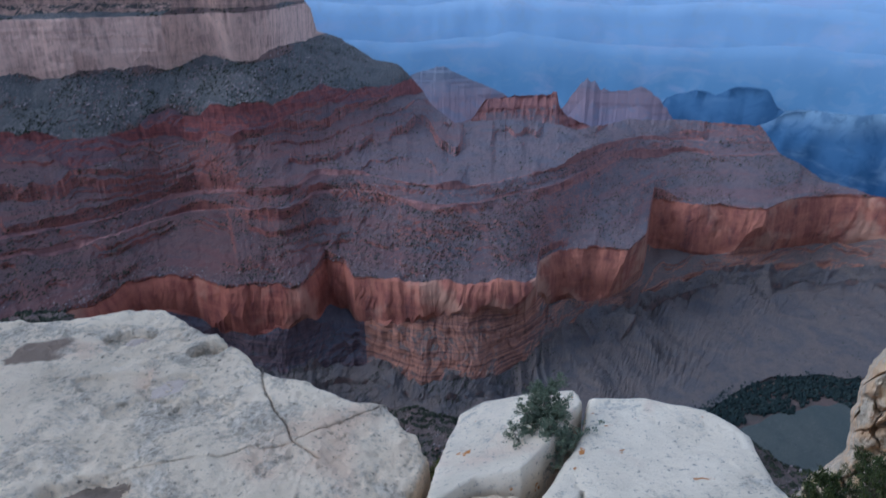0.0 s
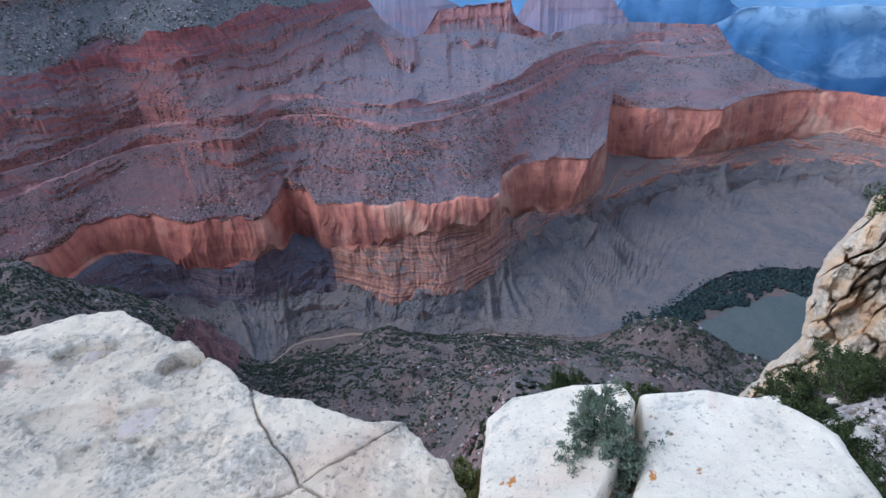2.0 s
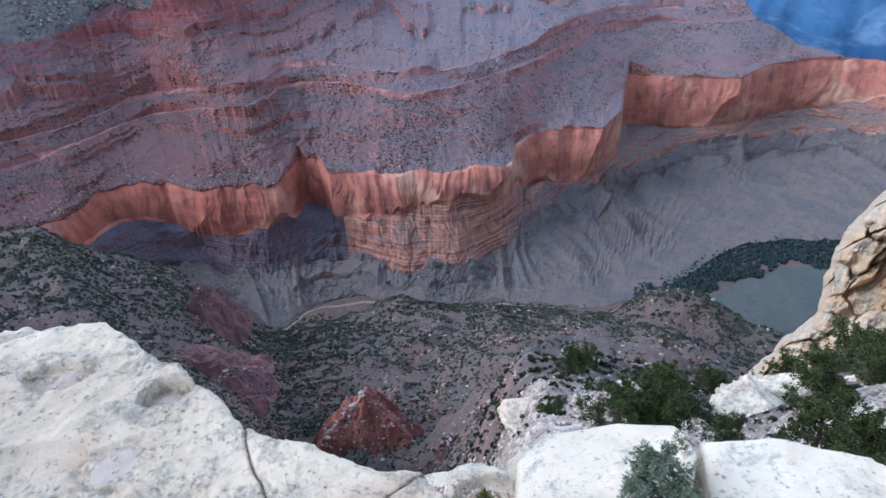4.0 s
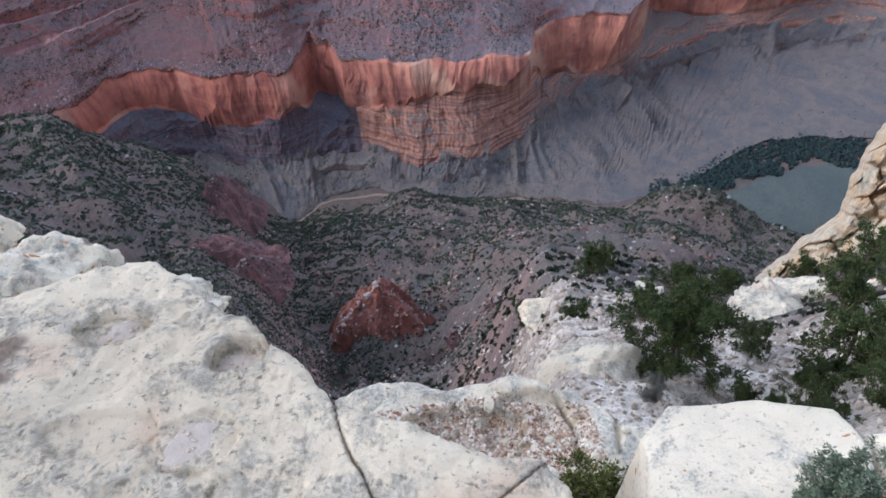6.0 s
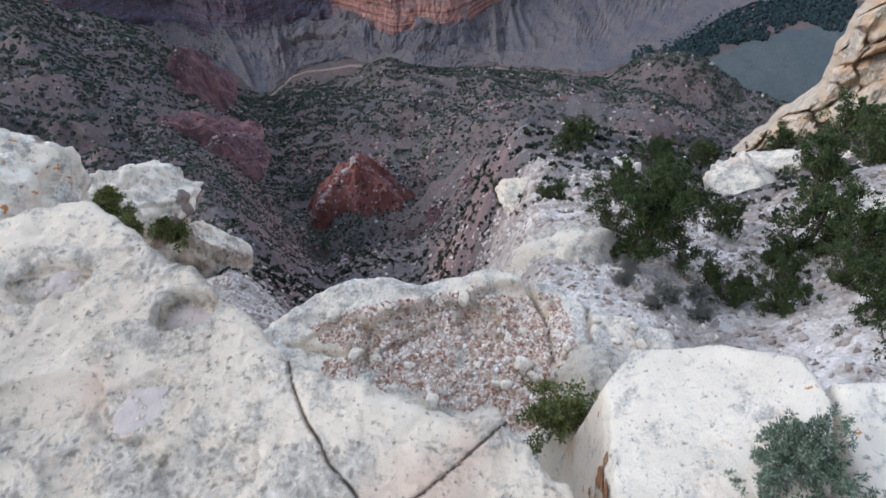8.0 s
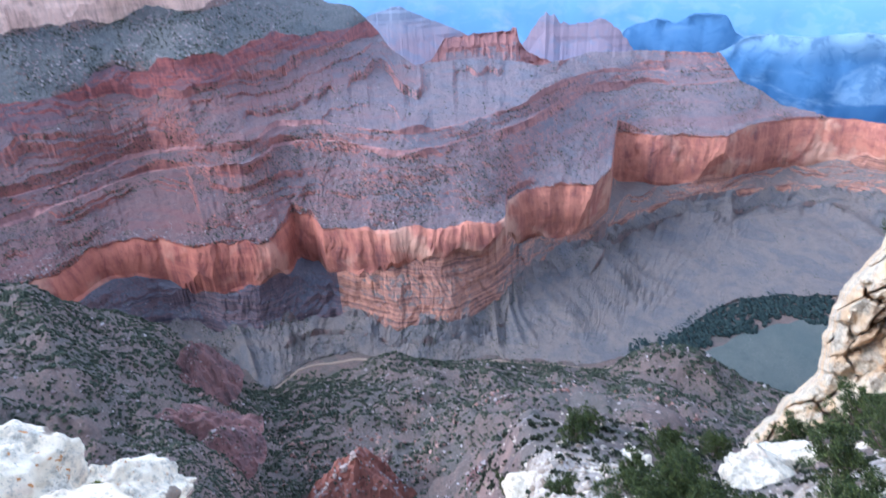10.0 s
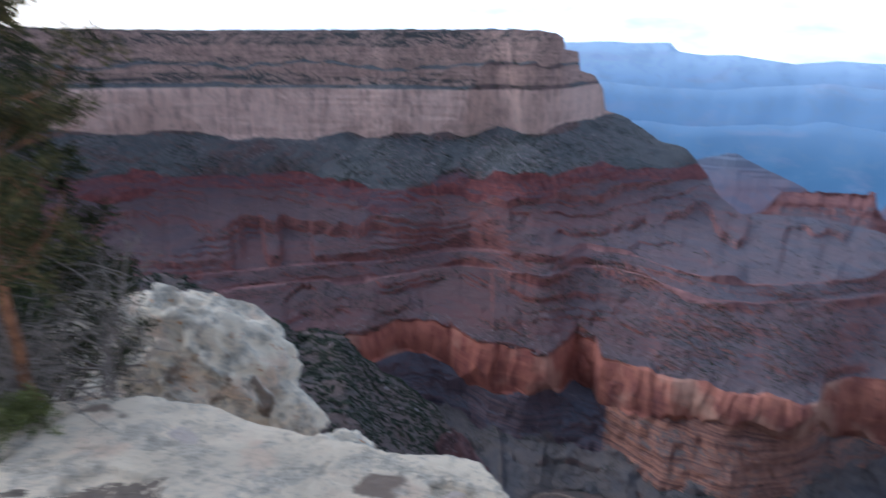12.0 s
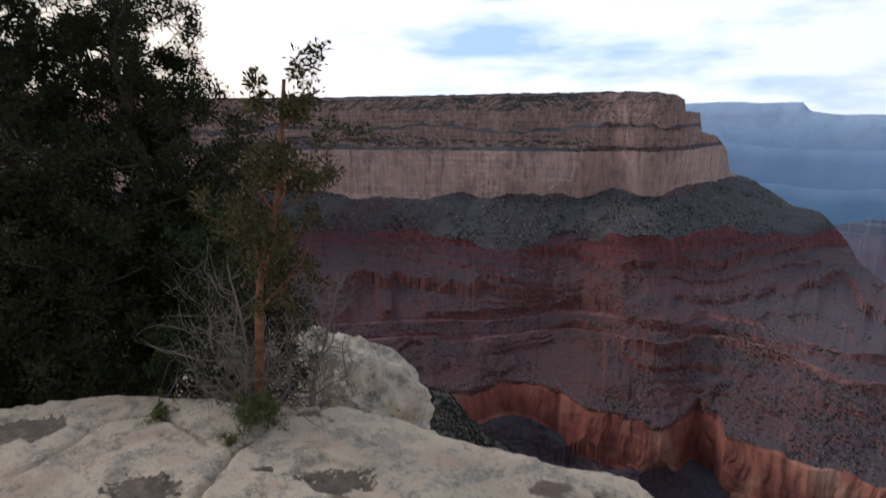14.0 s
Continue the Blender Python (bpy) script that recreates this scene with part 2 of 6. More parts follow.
M_LOWLEDGE = slope_material("banded_brown_ledges", (0.207, 0.177, 0.168), (0.253, 0.193, 0.168), (0.109, 0.103, 0.107), ((0.621, 0.302, 0.200), (0.172, 0.103, 0.103)), 0.05, 0.56, 0.80, beds_only=0.25)
# ledge colours darkened to blue-grey: the shade below the wall is painted in
M_SHADED_LEDGE = slope_material("blue_grey_shaded_ledges", (0.129, 0.125, 0.155), (0.157, 0.137, 0.155), (0.069, 0.072, 0.096), ((0.224, 0.146, 0.155), (0.078, 0.074, 0.099)), 0.05, 0.46, 0.72, beds_only=0.25)
M_REDWALL = strata_material("orange_red_wall", (0.560, 0.238, 0.155), (0.352, 0.135, 0.102), (0.140, 0.072, 0.074), bed=0.06, streak=0.045, speck=0.08, spot=(0.616, 0.392, 0.275), bed_mix=0.40, spot_mix=0.6, lift=2.0, upright=0.10, west_shade=(0.86, 0.74, 0.74))
M_LOWSLOPE = slope_material("olive_debris_slope", (0.160, 0.150, 0.156), (0.225, 0.185, 0.165), (0.096, 0.098, 0.108), ((0.32, 0.21, 0.18), (0.17, 0.145, 0.155)), 0.05, 0.04, 0.20)
M_GROUND = slope_material("brushy_slope", (0.108, 0.092, 0.082), (0.160, 0.110, 0.095), (0.042, 0.048, 0.040), ((0.24, 0.150, 0.122), (0.10, 0.076, 0.070)), 0.06, 0.34, 0.56, 6.0, ((0.850, 0.750, 0.638), (0.470, 0.386, 0.302), (0.269, 0.207, 0.157)))
M_FIELD = slope_material("grey_green_flat", (0.098, 0.118, 0.112), (0.125, 0.137, 0.126), (0.076, 0.095, 0.092), None, 0.03)


def leaf_material(name, c1, c2, c3):
    def build(nt, b):
        info = nt.nodes.new("ShaderNodeNewGeometry")
        c = ramp_node(nt, info.outputs["Random Per Island"], [(0.0, c1), (0.5, c2), (1.0, c3)])
        nt.links.new(c, b.inputs["Base Color"])
        b.inputs["Roughness"].default_value = 0.8
    return material(name, build)


M_BRUSH = leaf_material("dark_brush", (0.020, 0.028, 0.018), (0.034, 0.042, 0.026), (0.065, 0.068, 0.042))
M_TREELINE = leaf_material("blue_green_trees", (0.010, 0.020, 0.021), (0.018, 0.032, 0.032), (0.034, 0.050, 0.046))
M_STONES = leaf_material("pale_stones", (0.17, 0.125, 0.125), (0.27, 0.20, 0.195), (0.42, 0.37, 0.36))
M_RED_STONES = leaf_material("red_stones", (0.13, 0.062, 0.052), (0.24, 0.125, 0.10), (0.40, 0.26, 0.22))
M_PALE_STONES = leaf_material("cream_stones", (0.20, 0.15, 0.11), (0.36, 0.29, 0.23), (0.58, 0.51, 0.43))
M_CHIPS = leaf_material("brown_chips", (0.26, 0.125, 0.07), (0.56, 0.39, 0.27), (0.92, 0.84, 0.72))
M_OLIVE = leaf_material("olive_leaves", (0.08, 0.095, 0.025), (0.15, 0.16, 0.045), (0.25, 0.24, 0.085))
M_DRY = leaf_material("dry_sage", (0.10, 0.09, 0.075), (0.15, 0.14, 0.115), (0.22, 0.21, 0.17))
M_JUNIPER = leaf_material("juniper_foliage", (0.018, 0.030, 0.010), (0.040, 0.056, 0.016), (0.095, 0.105, 0.025))
M_PINYON = leaf_material("pinyon_needles", (0.016, 0.022, 0.008), (0.034, 0.040, 0.012), (0.075, 0.070, 0.020))
M_SAGE = leaf_material("grey_green_shrub", (0.07, 0.09, 0.05), (0.12, 0.145, 0.09), (0.19, 0.21, 0.14))


def noise_colour(nt, vec, scale):
    n = nt.nodes.new("ShaderNodeTexNoise")
    n.inputs["Scale"].default_value, n.inputs["Detail"].default_value = scale, 3.0
    nt.links.new(vec, n.inputs["Vector"])
    return n.outputs["Color"]


def limestone(name, tint=(1, 1, 1), lichen=0.0, size=1.0, crust=0.0, stain=0.0, rust=None):
    """Weathered limestone: cream ground, grey lichen crust with pits, pinkish worn hollows, rusty spots."""
    def build(nt, b):
        v = coords(nt)
        big = noise_node(nt, v, 1.3 * size, 8, 0.65, 0.2)
        patch = noise_node(nt, v, 3.4 * size, 12, 0.80, 0.2)
        mid = noise_node(nt, v, 13.0 * size, 9, 0.78, 0.1)
        pits = noise_node(nt, v, 46.0 * size, 6, 0.75)
        fine = noise_node(nt, v, 150.0 * size, 3, 0.7)

        def t(c):
            return tuple(a * k for a, k in zip(c, tint))
        c = ramp_node(nt, big, [(0.32, t((0.60, 0.555, 0.46))), (0.5, t((0.73, 0.675, 0.565))), (0.68, t((0.80, 0.755, 0.64)))])
        warm = noise_node(nt, v, 2.1 * size, 5, 0.55, 0.3)
        c = mix_node(nt, step_node(nt, warm, 0.52, 0.66), c, t((0.66, 0.555, 0.45)))
        grey = step_node(nt, patch, 0.49 - crust, 0.58 - crust)
        cell = nt.nodes.new("ShaderNodeTexVoronoi")
        cell.inputs["Scale"].default_value = 42.0 * size
        nt.links.new(mix_node(nt, 0.06, v, noise_colour(nt, v, 14.0 * size)), cell.inputs["Vector"])
        dot = nt.nodes.new("ShaderNodeMath")
        dot.operation = "SUBTRACT"
        dot.inputs[0].default_value = 1.0
        nt.links.new(cell.outputs["Distance"], dot.inputs[1])
        hole = step_node(nt, dot.outputs[0], 0.55, 0.82)
        g2 = ramp_node(nt, mid, [(0.38, t((0.62, 0.60, 0.55))), (0.49, t((0.40, 0.40, 0.375))), (0.60, t((0.16, 0.165, 0.16)))])
        g2 = mix_node(nt, mix_node(nt, 0.8, (0.0, 0.0, 0.0), hole), g2, t((0.13, 0.13, 0.12)))
        c = mix_node(nt, mix_node(nt, 0.72, (0.0, 0.0, 0.0), grey), c, g2)
        c = mix_node(nt, step_node(nt, pits, 0.57, 0.66), c, mix_node(nt, 0.75, c, t((0.16, 0.15, 0.14))))
        c = mix_node(nt, step_node(nt, fine, 0.60, 0.74), c, mix_node(nt, 0.4, c, t((0.22, 0.21, 0.19))))
        if rust:                                 # iron-stained faces where younger rock has broken away
            iron = noise_node(nt, v, 2.0 * size, 7, 0.62, 0.5)
            c = mix_node(nt, mix_node(nt, 0.85, (0.0, 0.0, 0.0), step_node(nt, iron, 0.48, 0.57)), c, mix_node(nt, 0.25, rust, c))
        if stain:
            st = noise_node(nt, v, 1.5 * size, 4, 0.5, 0.5)
            c = mix_node(nt, step_node(nt, st, 0.66 - stain, 0.69 - stain), c, t((0.24, 0.20, 0.17)))
        if lichen:
            l = noise_node(nt, v, 11.0 * size, 4, 0.6, 0.3)
            c = mix_node(nt, step_node(nt, l, 0.72 - lichen, 0.75 - lichen), c, (0.50, 0.21, 0.05))
        nt.links.new(c, b.inputs["Base Color"])
        b.inputs["Roughness"].default_value = 0.92
        rough = mix_node(nt, grey, mix_node(nt, 0.5, mid, pits), mix_node(nt, 0.5, mix_node(nt, 0.5, mid, pits), cell.outputs["Distance"]))
        bump_node(nt, b, rough, 0.9, 0.026 / size)
    return material(name, build)


M_SLAB = limestone("weathered_limestone", (1.10, 0.965, 0.82), 0.0, 1.15, 0.005, 0.035)
M_LICHEN_ROCK = limestone("lichen_limestone", (1.20, 1.10, 0.98), 0.075, 0.9, 0.015, 0.04)
M_LICHEN_BLOCK = limestone("lichen_spotted_limestone", (1.14, 1.05, 0.94), 0.055, 1.5, -0.05)
M_RIB = limestone("tan_cracked_limestone", (0.86, 0.75, 0.62), 0.0, 0.22, 0.05, rust=(0.58, 0.37, 0.19))
M_WARM_ROCK = limestone("cream_limestone", (0.98, 0.90, 0.80), 0.0, 0.7, 0.03)
M_LEDGE_ROCK = limestone("pale_cream_limestone", (1.26, 1.15, 1.02), 0.03, 0.8, 0.03)


def plain(name, colour, second, scale, rough=0.9):
    def build(nt, b):
        n = noise_node(nt, coords(nt), scale, 5, 0.65)
        nt.links.new(ramp_node(nt, n, [(0.3, colour), (0.7, second)]), b.inputs["Base Color"])
        b.inputs["Roughness"].default_value = rough
        bump_node(nt, b, n, 0.5, 0.3 / scale)
    return material(name, build)


M_BARK = plain("grey_brown_bark", (0.06, 0.048, 0.040), (0.16, 0.115, 0.085), 14.0)
M_ORANGE_BARK = plain("orange_bark", (0.12, 0.06, 0.035), (0.38, 0.18, 0.09), 12.0)
M_TWIG = plain("grey_dead_twigs", (0.12, 0.095, 0.078), (0.36, 0.30, 0.25), 20.0)
M_SNAG_LEAF = leaf_material("yellow_green_juniper", (0.035, 0.040, 0.014), (0.085, 0.080, 0.026), (0.17, 0.135, 0.05))
M_SILT = plain("pink_silt", (0.44, 0.35, 0.28), (0.55, 0.45, 0.37), 22.0)
M_LICHEN = plain("orange_lichen", (0.16, 0.075, 0.04), (0.46, 0.22, 0.08), 60.0)
M_DAMP = plain("damp_brown_silt", (0.10, 0.075, 0.055), (0.24, 0.18, 0.13), 16.0, 0.6)
M_SOIL = plain("gravel_soil", (0.20, 0.14, 0.10), (0.40, 0.31, 0.24), 9.0)
M_REDROCK = strata_material("red_outcrop_rock", (0.25, 0.125, 0.11), (0.14, 0.082, 0.082), (0.06, 0.05, 0.055), bed=0.14, streak=0.08, speck=0.15, lift=4.0)
M_PINNACLE = strata_material("orange_red_rock", (0.32, 0.130, 0.094), (0.195, 0.078, 0.060), (0.09, 0.046, 0.044), bed=0.16, streak=0.10, speck=0.20, lift=3.0)


def haze_material(name, stops, glow, patch, dark, amount):
    """Distant country: plain backdrop, haze painted into its colour, glowing as air light. stops: (height, colour)."""
    def build(nt, b):
        n = noise_node(nt, coords(nt, (1, 1, 3.5)), 0.0022, 7, 0.62, 0.6)
        m = noise_node(nt, coords(nt, (1.6, 1.6, 2.0)), 0.006, 6, 0.6, 0.8)
        geo = nt.nodes.new("ShaderNodeNewGeometry")
        sep = nt.nodes.new("ShaderNodeSeparateXYZ")
        nt.links.new(geo.outputs["Position"], sep.inputs[0])
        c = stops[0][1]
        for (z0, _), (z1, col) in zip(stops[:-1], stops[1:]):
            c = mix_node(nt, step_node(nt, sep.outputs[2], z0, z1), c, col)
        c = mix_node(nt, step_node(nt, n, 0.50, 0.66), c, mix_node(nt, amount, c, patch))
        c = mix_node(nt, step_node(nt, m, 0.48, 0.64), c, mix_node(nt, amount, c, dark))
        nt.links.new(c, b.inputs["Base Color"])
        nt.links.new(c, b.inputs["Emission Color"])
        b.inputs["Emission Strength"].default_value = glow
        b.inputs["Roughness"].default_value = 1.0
    return material(name, build)


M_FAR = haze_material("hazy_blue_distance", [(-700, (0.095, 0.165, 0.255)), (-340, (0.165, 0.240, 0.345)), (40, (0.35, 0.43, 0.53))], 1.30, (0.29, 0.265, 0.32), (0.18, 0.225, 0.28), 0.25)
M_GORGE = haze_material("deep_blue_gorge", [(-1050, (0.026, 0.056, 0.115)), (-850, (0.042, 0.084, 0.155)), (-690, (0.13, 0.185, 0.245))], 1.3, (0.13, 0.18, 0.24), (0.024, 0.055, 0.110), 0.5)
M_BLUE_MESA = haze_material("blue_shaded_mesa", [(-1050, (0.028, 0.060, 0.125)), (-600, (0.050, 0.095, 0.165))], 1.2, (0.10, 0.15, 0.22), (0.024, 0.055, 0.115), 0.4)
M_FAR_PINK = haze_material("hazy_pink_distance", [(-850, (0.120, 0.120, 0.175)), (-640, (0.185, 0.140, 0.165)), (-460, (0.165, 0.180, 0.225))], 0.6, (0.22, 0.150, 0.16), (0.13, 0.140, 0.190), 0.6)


# ---- building helpers ----
def mesh_of(name, verts, faces, mat, shade=True):
    me = bpy.data.meshes.new(name)
    me.from_pydata([tuple(v) for v in np.asarray(verts, float)], [], [tuple(int(i) for i in q) for q in faces])
    me.materials.append(mat)
    if shade:
        me.polygons.foreach_set("use_smooth", [True] * len(me.polygons))
    me.update()
    return me


def thing(name, loc, label, category, group="", kind=""):
    ob = new(name)
    ob.location = loc
    ob.empty_display_size = 0.1
    return tagged(ob, label, category, group, kind)


def part(name, data, parent, label=""):
    ob = new(name, data)
    ob.parent = parent
    return tagged(ob, label)


def grid_faces(rows, cols, wrap=False):
    r, c = np.meshgrid(np.arange(rows - 1), np.arange(cols if wrap else cols - 1), indexing="ij")
    c2 = (c + 1) % cols
    return np.stack([r * cols + c, r * cols + c2, (r + 1) * cols + c2, (r + 1) * cols + c], -1).reshape(-1, 4)


def curve(points, x):
    """A smooth-ended line through (bearing, value) pairs."""
    p = sorted(points)
    return np.interp(x, [a for a, _ in p], [b for _, b in p])
# ---- canyon wall: contours as (bearing from straight ahead, distance), strata between them ----
CREEK = (-907, [(70, 1395), (50, 1345), (35, 1250), (25, 1140), (16, 1115), (11.5, 1180), (6, 1170), (2.4, 1170), (0, 1120), (-5, 1115), (-11, 1130), (-16, 1110), (-22, 1120), (-28, 1215), (-33, 1430), (-38, 1570), (-46, 1705)])
WALL_TOP = (-652, [(70, 1400), (45, 1400), (36, 1385), (33, 1410), (30, 1420), (27, 1500), (21.6, 1465), (19, 1385), (12, 1335), (10.5, 1375), (9.3, 1420), (7.6, 1410), (6.9, 1345), (4.1, 1310), (-0.4, 1280), (-5.5, 1270), (-10.5, 1300), (-11.6, 1338), (-11.75, 1425), (-12.4, 1455), (-13.6, 1495), (-17.9, 1512), (-21.2, 1535), (-21.55, 1545), (-21.62, 1925), (-22.6, 1940), (-27, 1945), (-31, 1985), (-32.5, 2095), (-35, 2200), (-38, 2260), (-46, 2275)])
LEDGE = (-524, [(70, 1500), (45, 1480), (31.1, 1482), (27.4, 1489), (24, 1510), (21.1, 1548), (18.3, 1549), (13.7, 1480), (11.8, 1474), (10.5, 1583), (9.4, 1630), (4.9, 1590), (2, 1500), (-1.7, 1433), (-3.9, 1449), (-9.3, 1544), (-12.4, 1605), (-15, 1725), (-16.7, 1861), (-20.3, 2019), (-22.6, 2026), (-27, 2048), (-31, 2115), (-33, 2240), (-38, 2330), (-46, 2360)])
BAND_BASE = (-388, [(70, 1960), (50, 1960), (42, 1940), (35, 1825), (30.7, 1695), (26.7, 1655), (22.3, 1720), (16, 1680), (12, 1825), (8, 1995), (5, 2035), (0, 2345), (-2, 2450)])
BAND_TOP = (-304, [(70, 1835), (42, 1835), (35, 1760), (26, 1690), (16, 1690), (12, 1835), (8, 2010), (4, 2110), (0, 2310)])
PALE_BASE = (-216, [(70, 2205), (46, 2090), (37, 1800), (30, 1785), (26.7, 1840), (22, 1785), (18.7, 1925), (14.5, 1925), (11.3, 2020), (9.1, 2420), (8.2, 2545), (4, 2745)])
PALE_TOP = (-101, [(70, 2225), (44, 2140), (37, 2030), (26.7, 1910), (17, 1865), (12.4, 1875), (10.4, 2225), (8.3, 2410)])
# the sight line over the crest: (bearing, slope in degrees)
CREST = [(75, 2.35), (60, 2.4), (44, 2.5), (32, 2.3), (22, 2.1), (15, 2.0), (13, 1.8), (12.1, 1.3), (11.95, 0.35), (10.85, 0.2), (10.6, -1.4),
         (9.4, -1.75), (8.6, -2.9), (8.25, -4.75), (7.4, -4.95), (6.2, -5.3), (3.6, -7.1), (1.6, -7.5), (-0.1, -9.1), (-1.4, -11.1),
         (-3.5, -12.6), (-9.5, -12.2), (-14.5, -13.0), (-16.8, -12.6), (-18.5, -12.0), (-21.5, -11.85), (-29.2, -11.75), (-30.0, -12.6), (-31.0, -13.7),
         (-34.6, -15.5), (-37.4, -16.0), (-46, -16.2)]
RIM_Z = 74.0
WALL_FOOT = [(70, -668), (36, -672), (33, -705), (30, -722), (26.5, -726), (22.8, -746), (19.8, -786), (14.2, -752), (11.5, -742), (10, -764), (7, -765), (3, -752), (-1, -735), (-5.5, -716), (-11.8, -740),
             (-13, -792), (-17, -800), (-21.4, -766), (-22.2, -802), (-27.5, -806), (-29.8, -776), (-32.5, -812), (-36, -826), (-41, -760), (-46, -760)]
SKIRT = [(70, -690), (36, -700), (33, -765), (26, -820), (20, -850), (13, -848), (9, -852), (4, -856), (-10, -852), (-12.5, -838), (-14, -822), (-21.4, -808), (-22.2, -835), (-28, -846), (-32, -846), (-36, -852), (-46, -830)]
# how far the ledges under the wall stand out
SHELF = [(70, 40), (33, 46), (20, 60), (9, 74), (4, 92), (-10, 98), (-12.5, 70), (-14, 52), (-21.4, 44), (-22.2, 70), (-46, 70)]
SPUR = [(1490, -21.4), (1425, -24.5), (1385, -27.5), (1330, -30.5)]
RAVINE = [(-700, 6.4), (-640, 6.2), (-600, 5.2), (-560, 4.2), (-520, 2.4), (-440, 0.6), (-380, -0.5), (0, -1.0)]


def polar(r, az):
    return -np.sin(np.radians(az)) * r, np.cos(np.radians(az)) * r


def eased(values, sigma):
    """Round off the corners of a line."""
    k = int(4 * sigma) + 1
    w = np.exp(-0.5 * (np.arange(-k, k + 1) / sigma) ** 2)
    return np.convolve(np.pad(values, k, "edge"), w / w.sum(), "valid")


def facets(x, low, high, seed):
    """Broken line of planar faces with sharp corners, -1 to 1."""
    r = np.random.default_rng(seed)
    knots = -4000 + np.cumsum(r.uniform(low, high, int(8000 / low)))
    return np.interp(x, knots, r.uniform(-1, 1, len(knots)))


def canyon_wall():
    az = np.concatenate([np.arange(74.0, 46.0, -0.16), np.arange(46.0, -53.0, -0.076)])
    n = len(az)
    arc = np.radians(az) * 1500

    def level(spec, wob, seed):
        z, pts = spec
        r = eased(curve([(a, d) for a, d in pts], az), 0.6 if spec is WALL_TOP else 10.0)
        r = r + wob * fbm(np.stack([arc / 80, np.full(n, 3.0 + seed), np.zeros(n)], 1), 2, seed, 0.5)
        return r, np.full(n, float(z))
    creek = level(CREEK, 10, 1)
    wall_top = level(WALL_TOP, 9, 2)
    top_z = -652 + 6 * fbm(np.stack([arc / 34, np.zeros(n), np.zeros(n)], 1), 4, 35)
    wall_top = (wall_top[0], top_z)
    foot_z = eased(curve(WALL_FOOT, az), 4.0) + 4 * fbm(np.stack([arc / 40, np.zeros(n), np.zeros(n)], 1), 4, 31) + 8 * facets(arc, 10, 42, 69)
    ledge = level(LEDGE, 9, 3)
    band_base = level(BAND_BASE, 14, 4)
    band_base = (band_base[0], -388 + 26 * fbm(np.stack([arc / 120, np.zeros(n), np.zeros(n)], 1), 4, 37))
    band_top = level(BAND_TOP, 14, 4)
    band_top = (band_top[0], band_base[1] + np.clip(58 + 28 * fbm(np.stack([arc / 130, np.zeros(n), np.ones(n)], 1), 4, 38), 22, 95))
    pale_base = level(PALE_BASE, 10, 6)
    pale_base = (pale_base[0], -222 + 15 * fbm(np.stack([arc / 75, np.ones(n), np.zeros(n)], 1), 5, 36))
    pale_top = level(PALE_TOP, 8, 7)
    lie = np.maximum(pale_base[0], pale_top[0] - 45) / pale_base[0]      # the pale cliff stands upright
    pale_base = (pale_base[0] * lie, pale_base[1] * lie)
    # right of the nose the bench lies farther back and lower, along the same sight line
    wide = smooth(13, 21, az)
    push = 1 + 0.08 * smooth(-16, -25, az) + 0.11 * wide
    band_base = (band_base[0] * (1 + 0.10 * wide), band_base[1] * (1 + 0.10 * wide))
    band_top = (np.maximum(band_top[0] * (1 + 0.10 * wide), band_base[0] + 25), band_base[1] + (band_top[1] / (1 + 0.0 * wide) - band_base[1] / (1 + 0.10 * wide)))
    pale_base = (pale_base[0] * (1 + 0.07 * wide), pale_base[1] * (1 + 0.07 * wide))
    pale_top = (pale_top[0] * (1 + 0.05 * wide), pale_top[1] * (1 + 0.05 * wide))
    ledge = (np.maximum(ledge[0] * push, np.minimum(eased(wall_top[0], 25), wall_top[0]) + 45), ledge[1] * push)
    taper = smooth(34.5, 31.0, az)               # the red wall dies out to the left
    foot_z = top_z - (top_z - foot_z) * np.maximum(taper, 0.04)
    wall_foot = (wall_top[0] - 22 * np.maximum(taper, 0.05), foot_z)
    skirt_z = eased(curve(SKIRT, az), 6.0) + 18 * fbm(np.stack([arc / 38, np.zeros(n), np.ones(n)], 1), 4, 33)
    spread = np.minimum(eased(wall_top[0], 34), wall_top[0] + 60)
    spread = np.minimum(spread, wall_top[0])
    skirt_z = foot_z - np.maximum(foot_z - skirt_z, 12) * (0.3 + 0.7 * taper)
    skirt = (np.minimum(eased(spread - curve(SHELF, az), 46.0), spread - 34), skirt_z - 0.10 * (wall_top[0] - spread))
    apron_r = np.minimum(eased(spread, 40) - 120, spread - 100)
    apron_r = np.maximum(apron_r, creek[0] + 40 + 90 * smooth(-25, -30, az))
    apron_r = np.minimum(apron_r, skirt[0] - 12)
    apron = (apron_r, np.clip(skirt[1] - 30, -894, -850) - 12 * smooth(-25, -30, az))
    thick = np.clip(7 + 15 * fbm(np.stack([arc / 90, np.full(n, 9.0), np.zeros(n)], 1), 5, 54), 0.8, 24)
    ledge_foot = (ledge[0] - 5, ledge[1] - thick)
    upper = (ledge[0] + 0.35 * np.clip(band_base[0] - ledge[0], 20, 120), ledge[1] + 28)
    upper_top = (upper[0] + 4, upper[1] + np.clip(4 + 11 * fbm(np.stack([arc / 80, np.full(n, 4.0), np.zeros(n)], 1), 5, 55), 0.5, 18))
    cap_ledge = (pale_top[0] + 22, pale_top[1] + 12 + 5 * fbm(np.stack([arc / 60, np.full(n, 2.0), np.zeros(n)], 1), 4, 39))
    cap_mid = (pale_top[0] + 40, -42 + 13 * fbm(np.stack([arc / 70, np.full(n, 5.0), np.zeros(n)], 1), 4, 34))
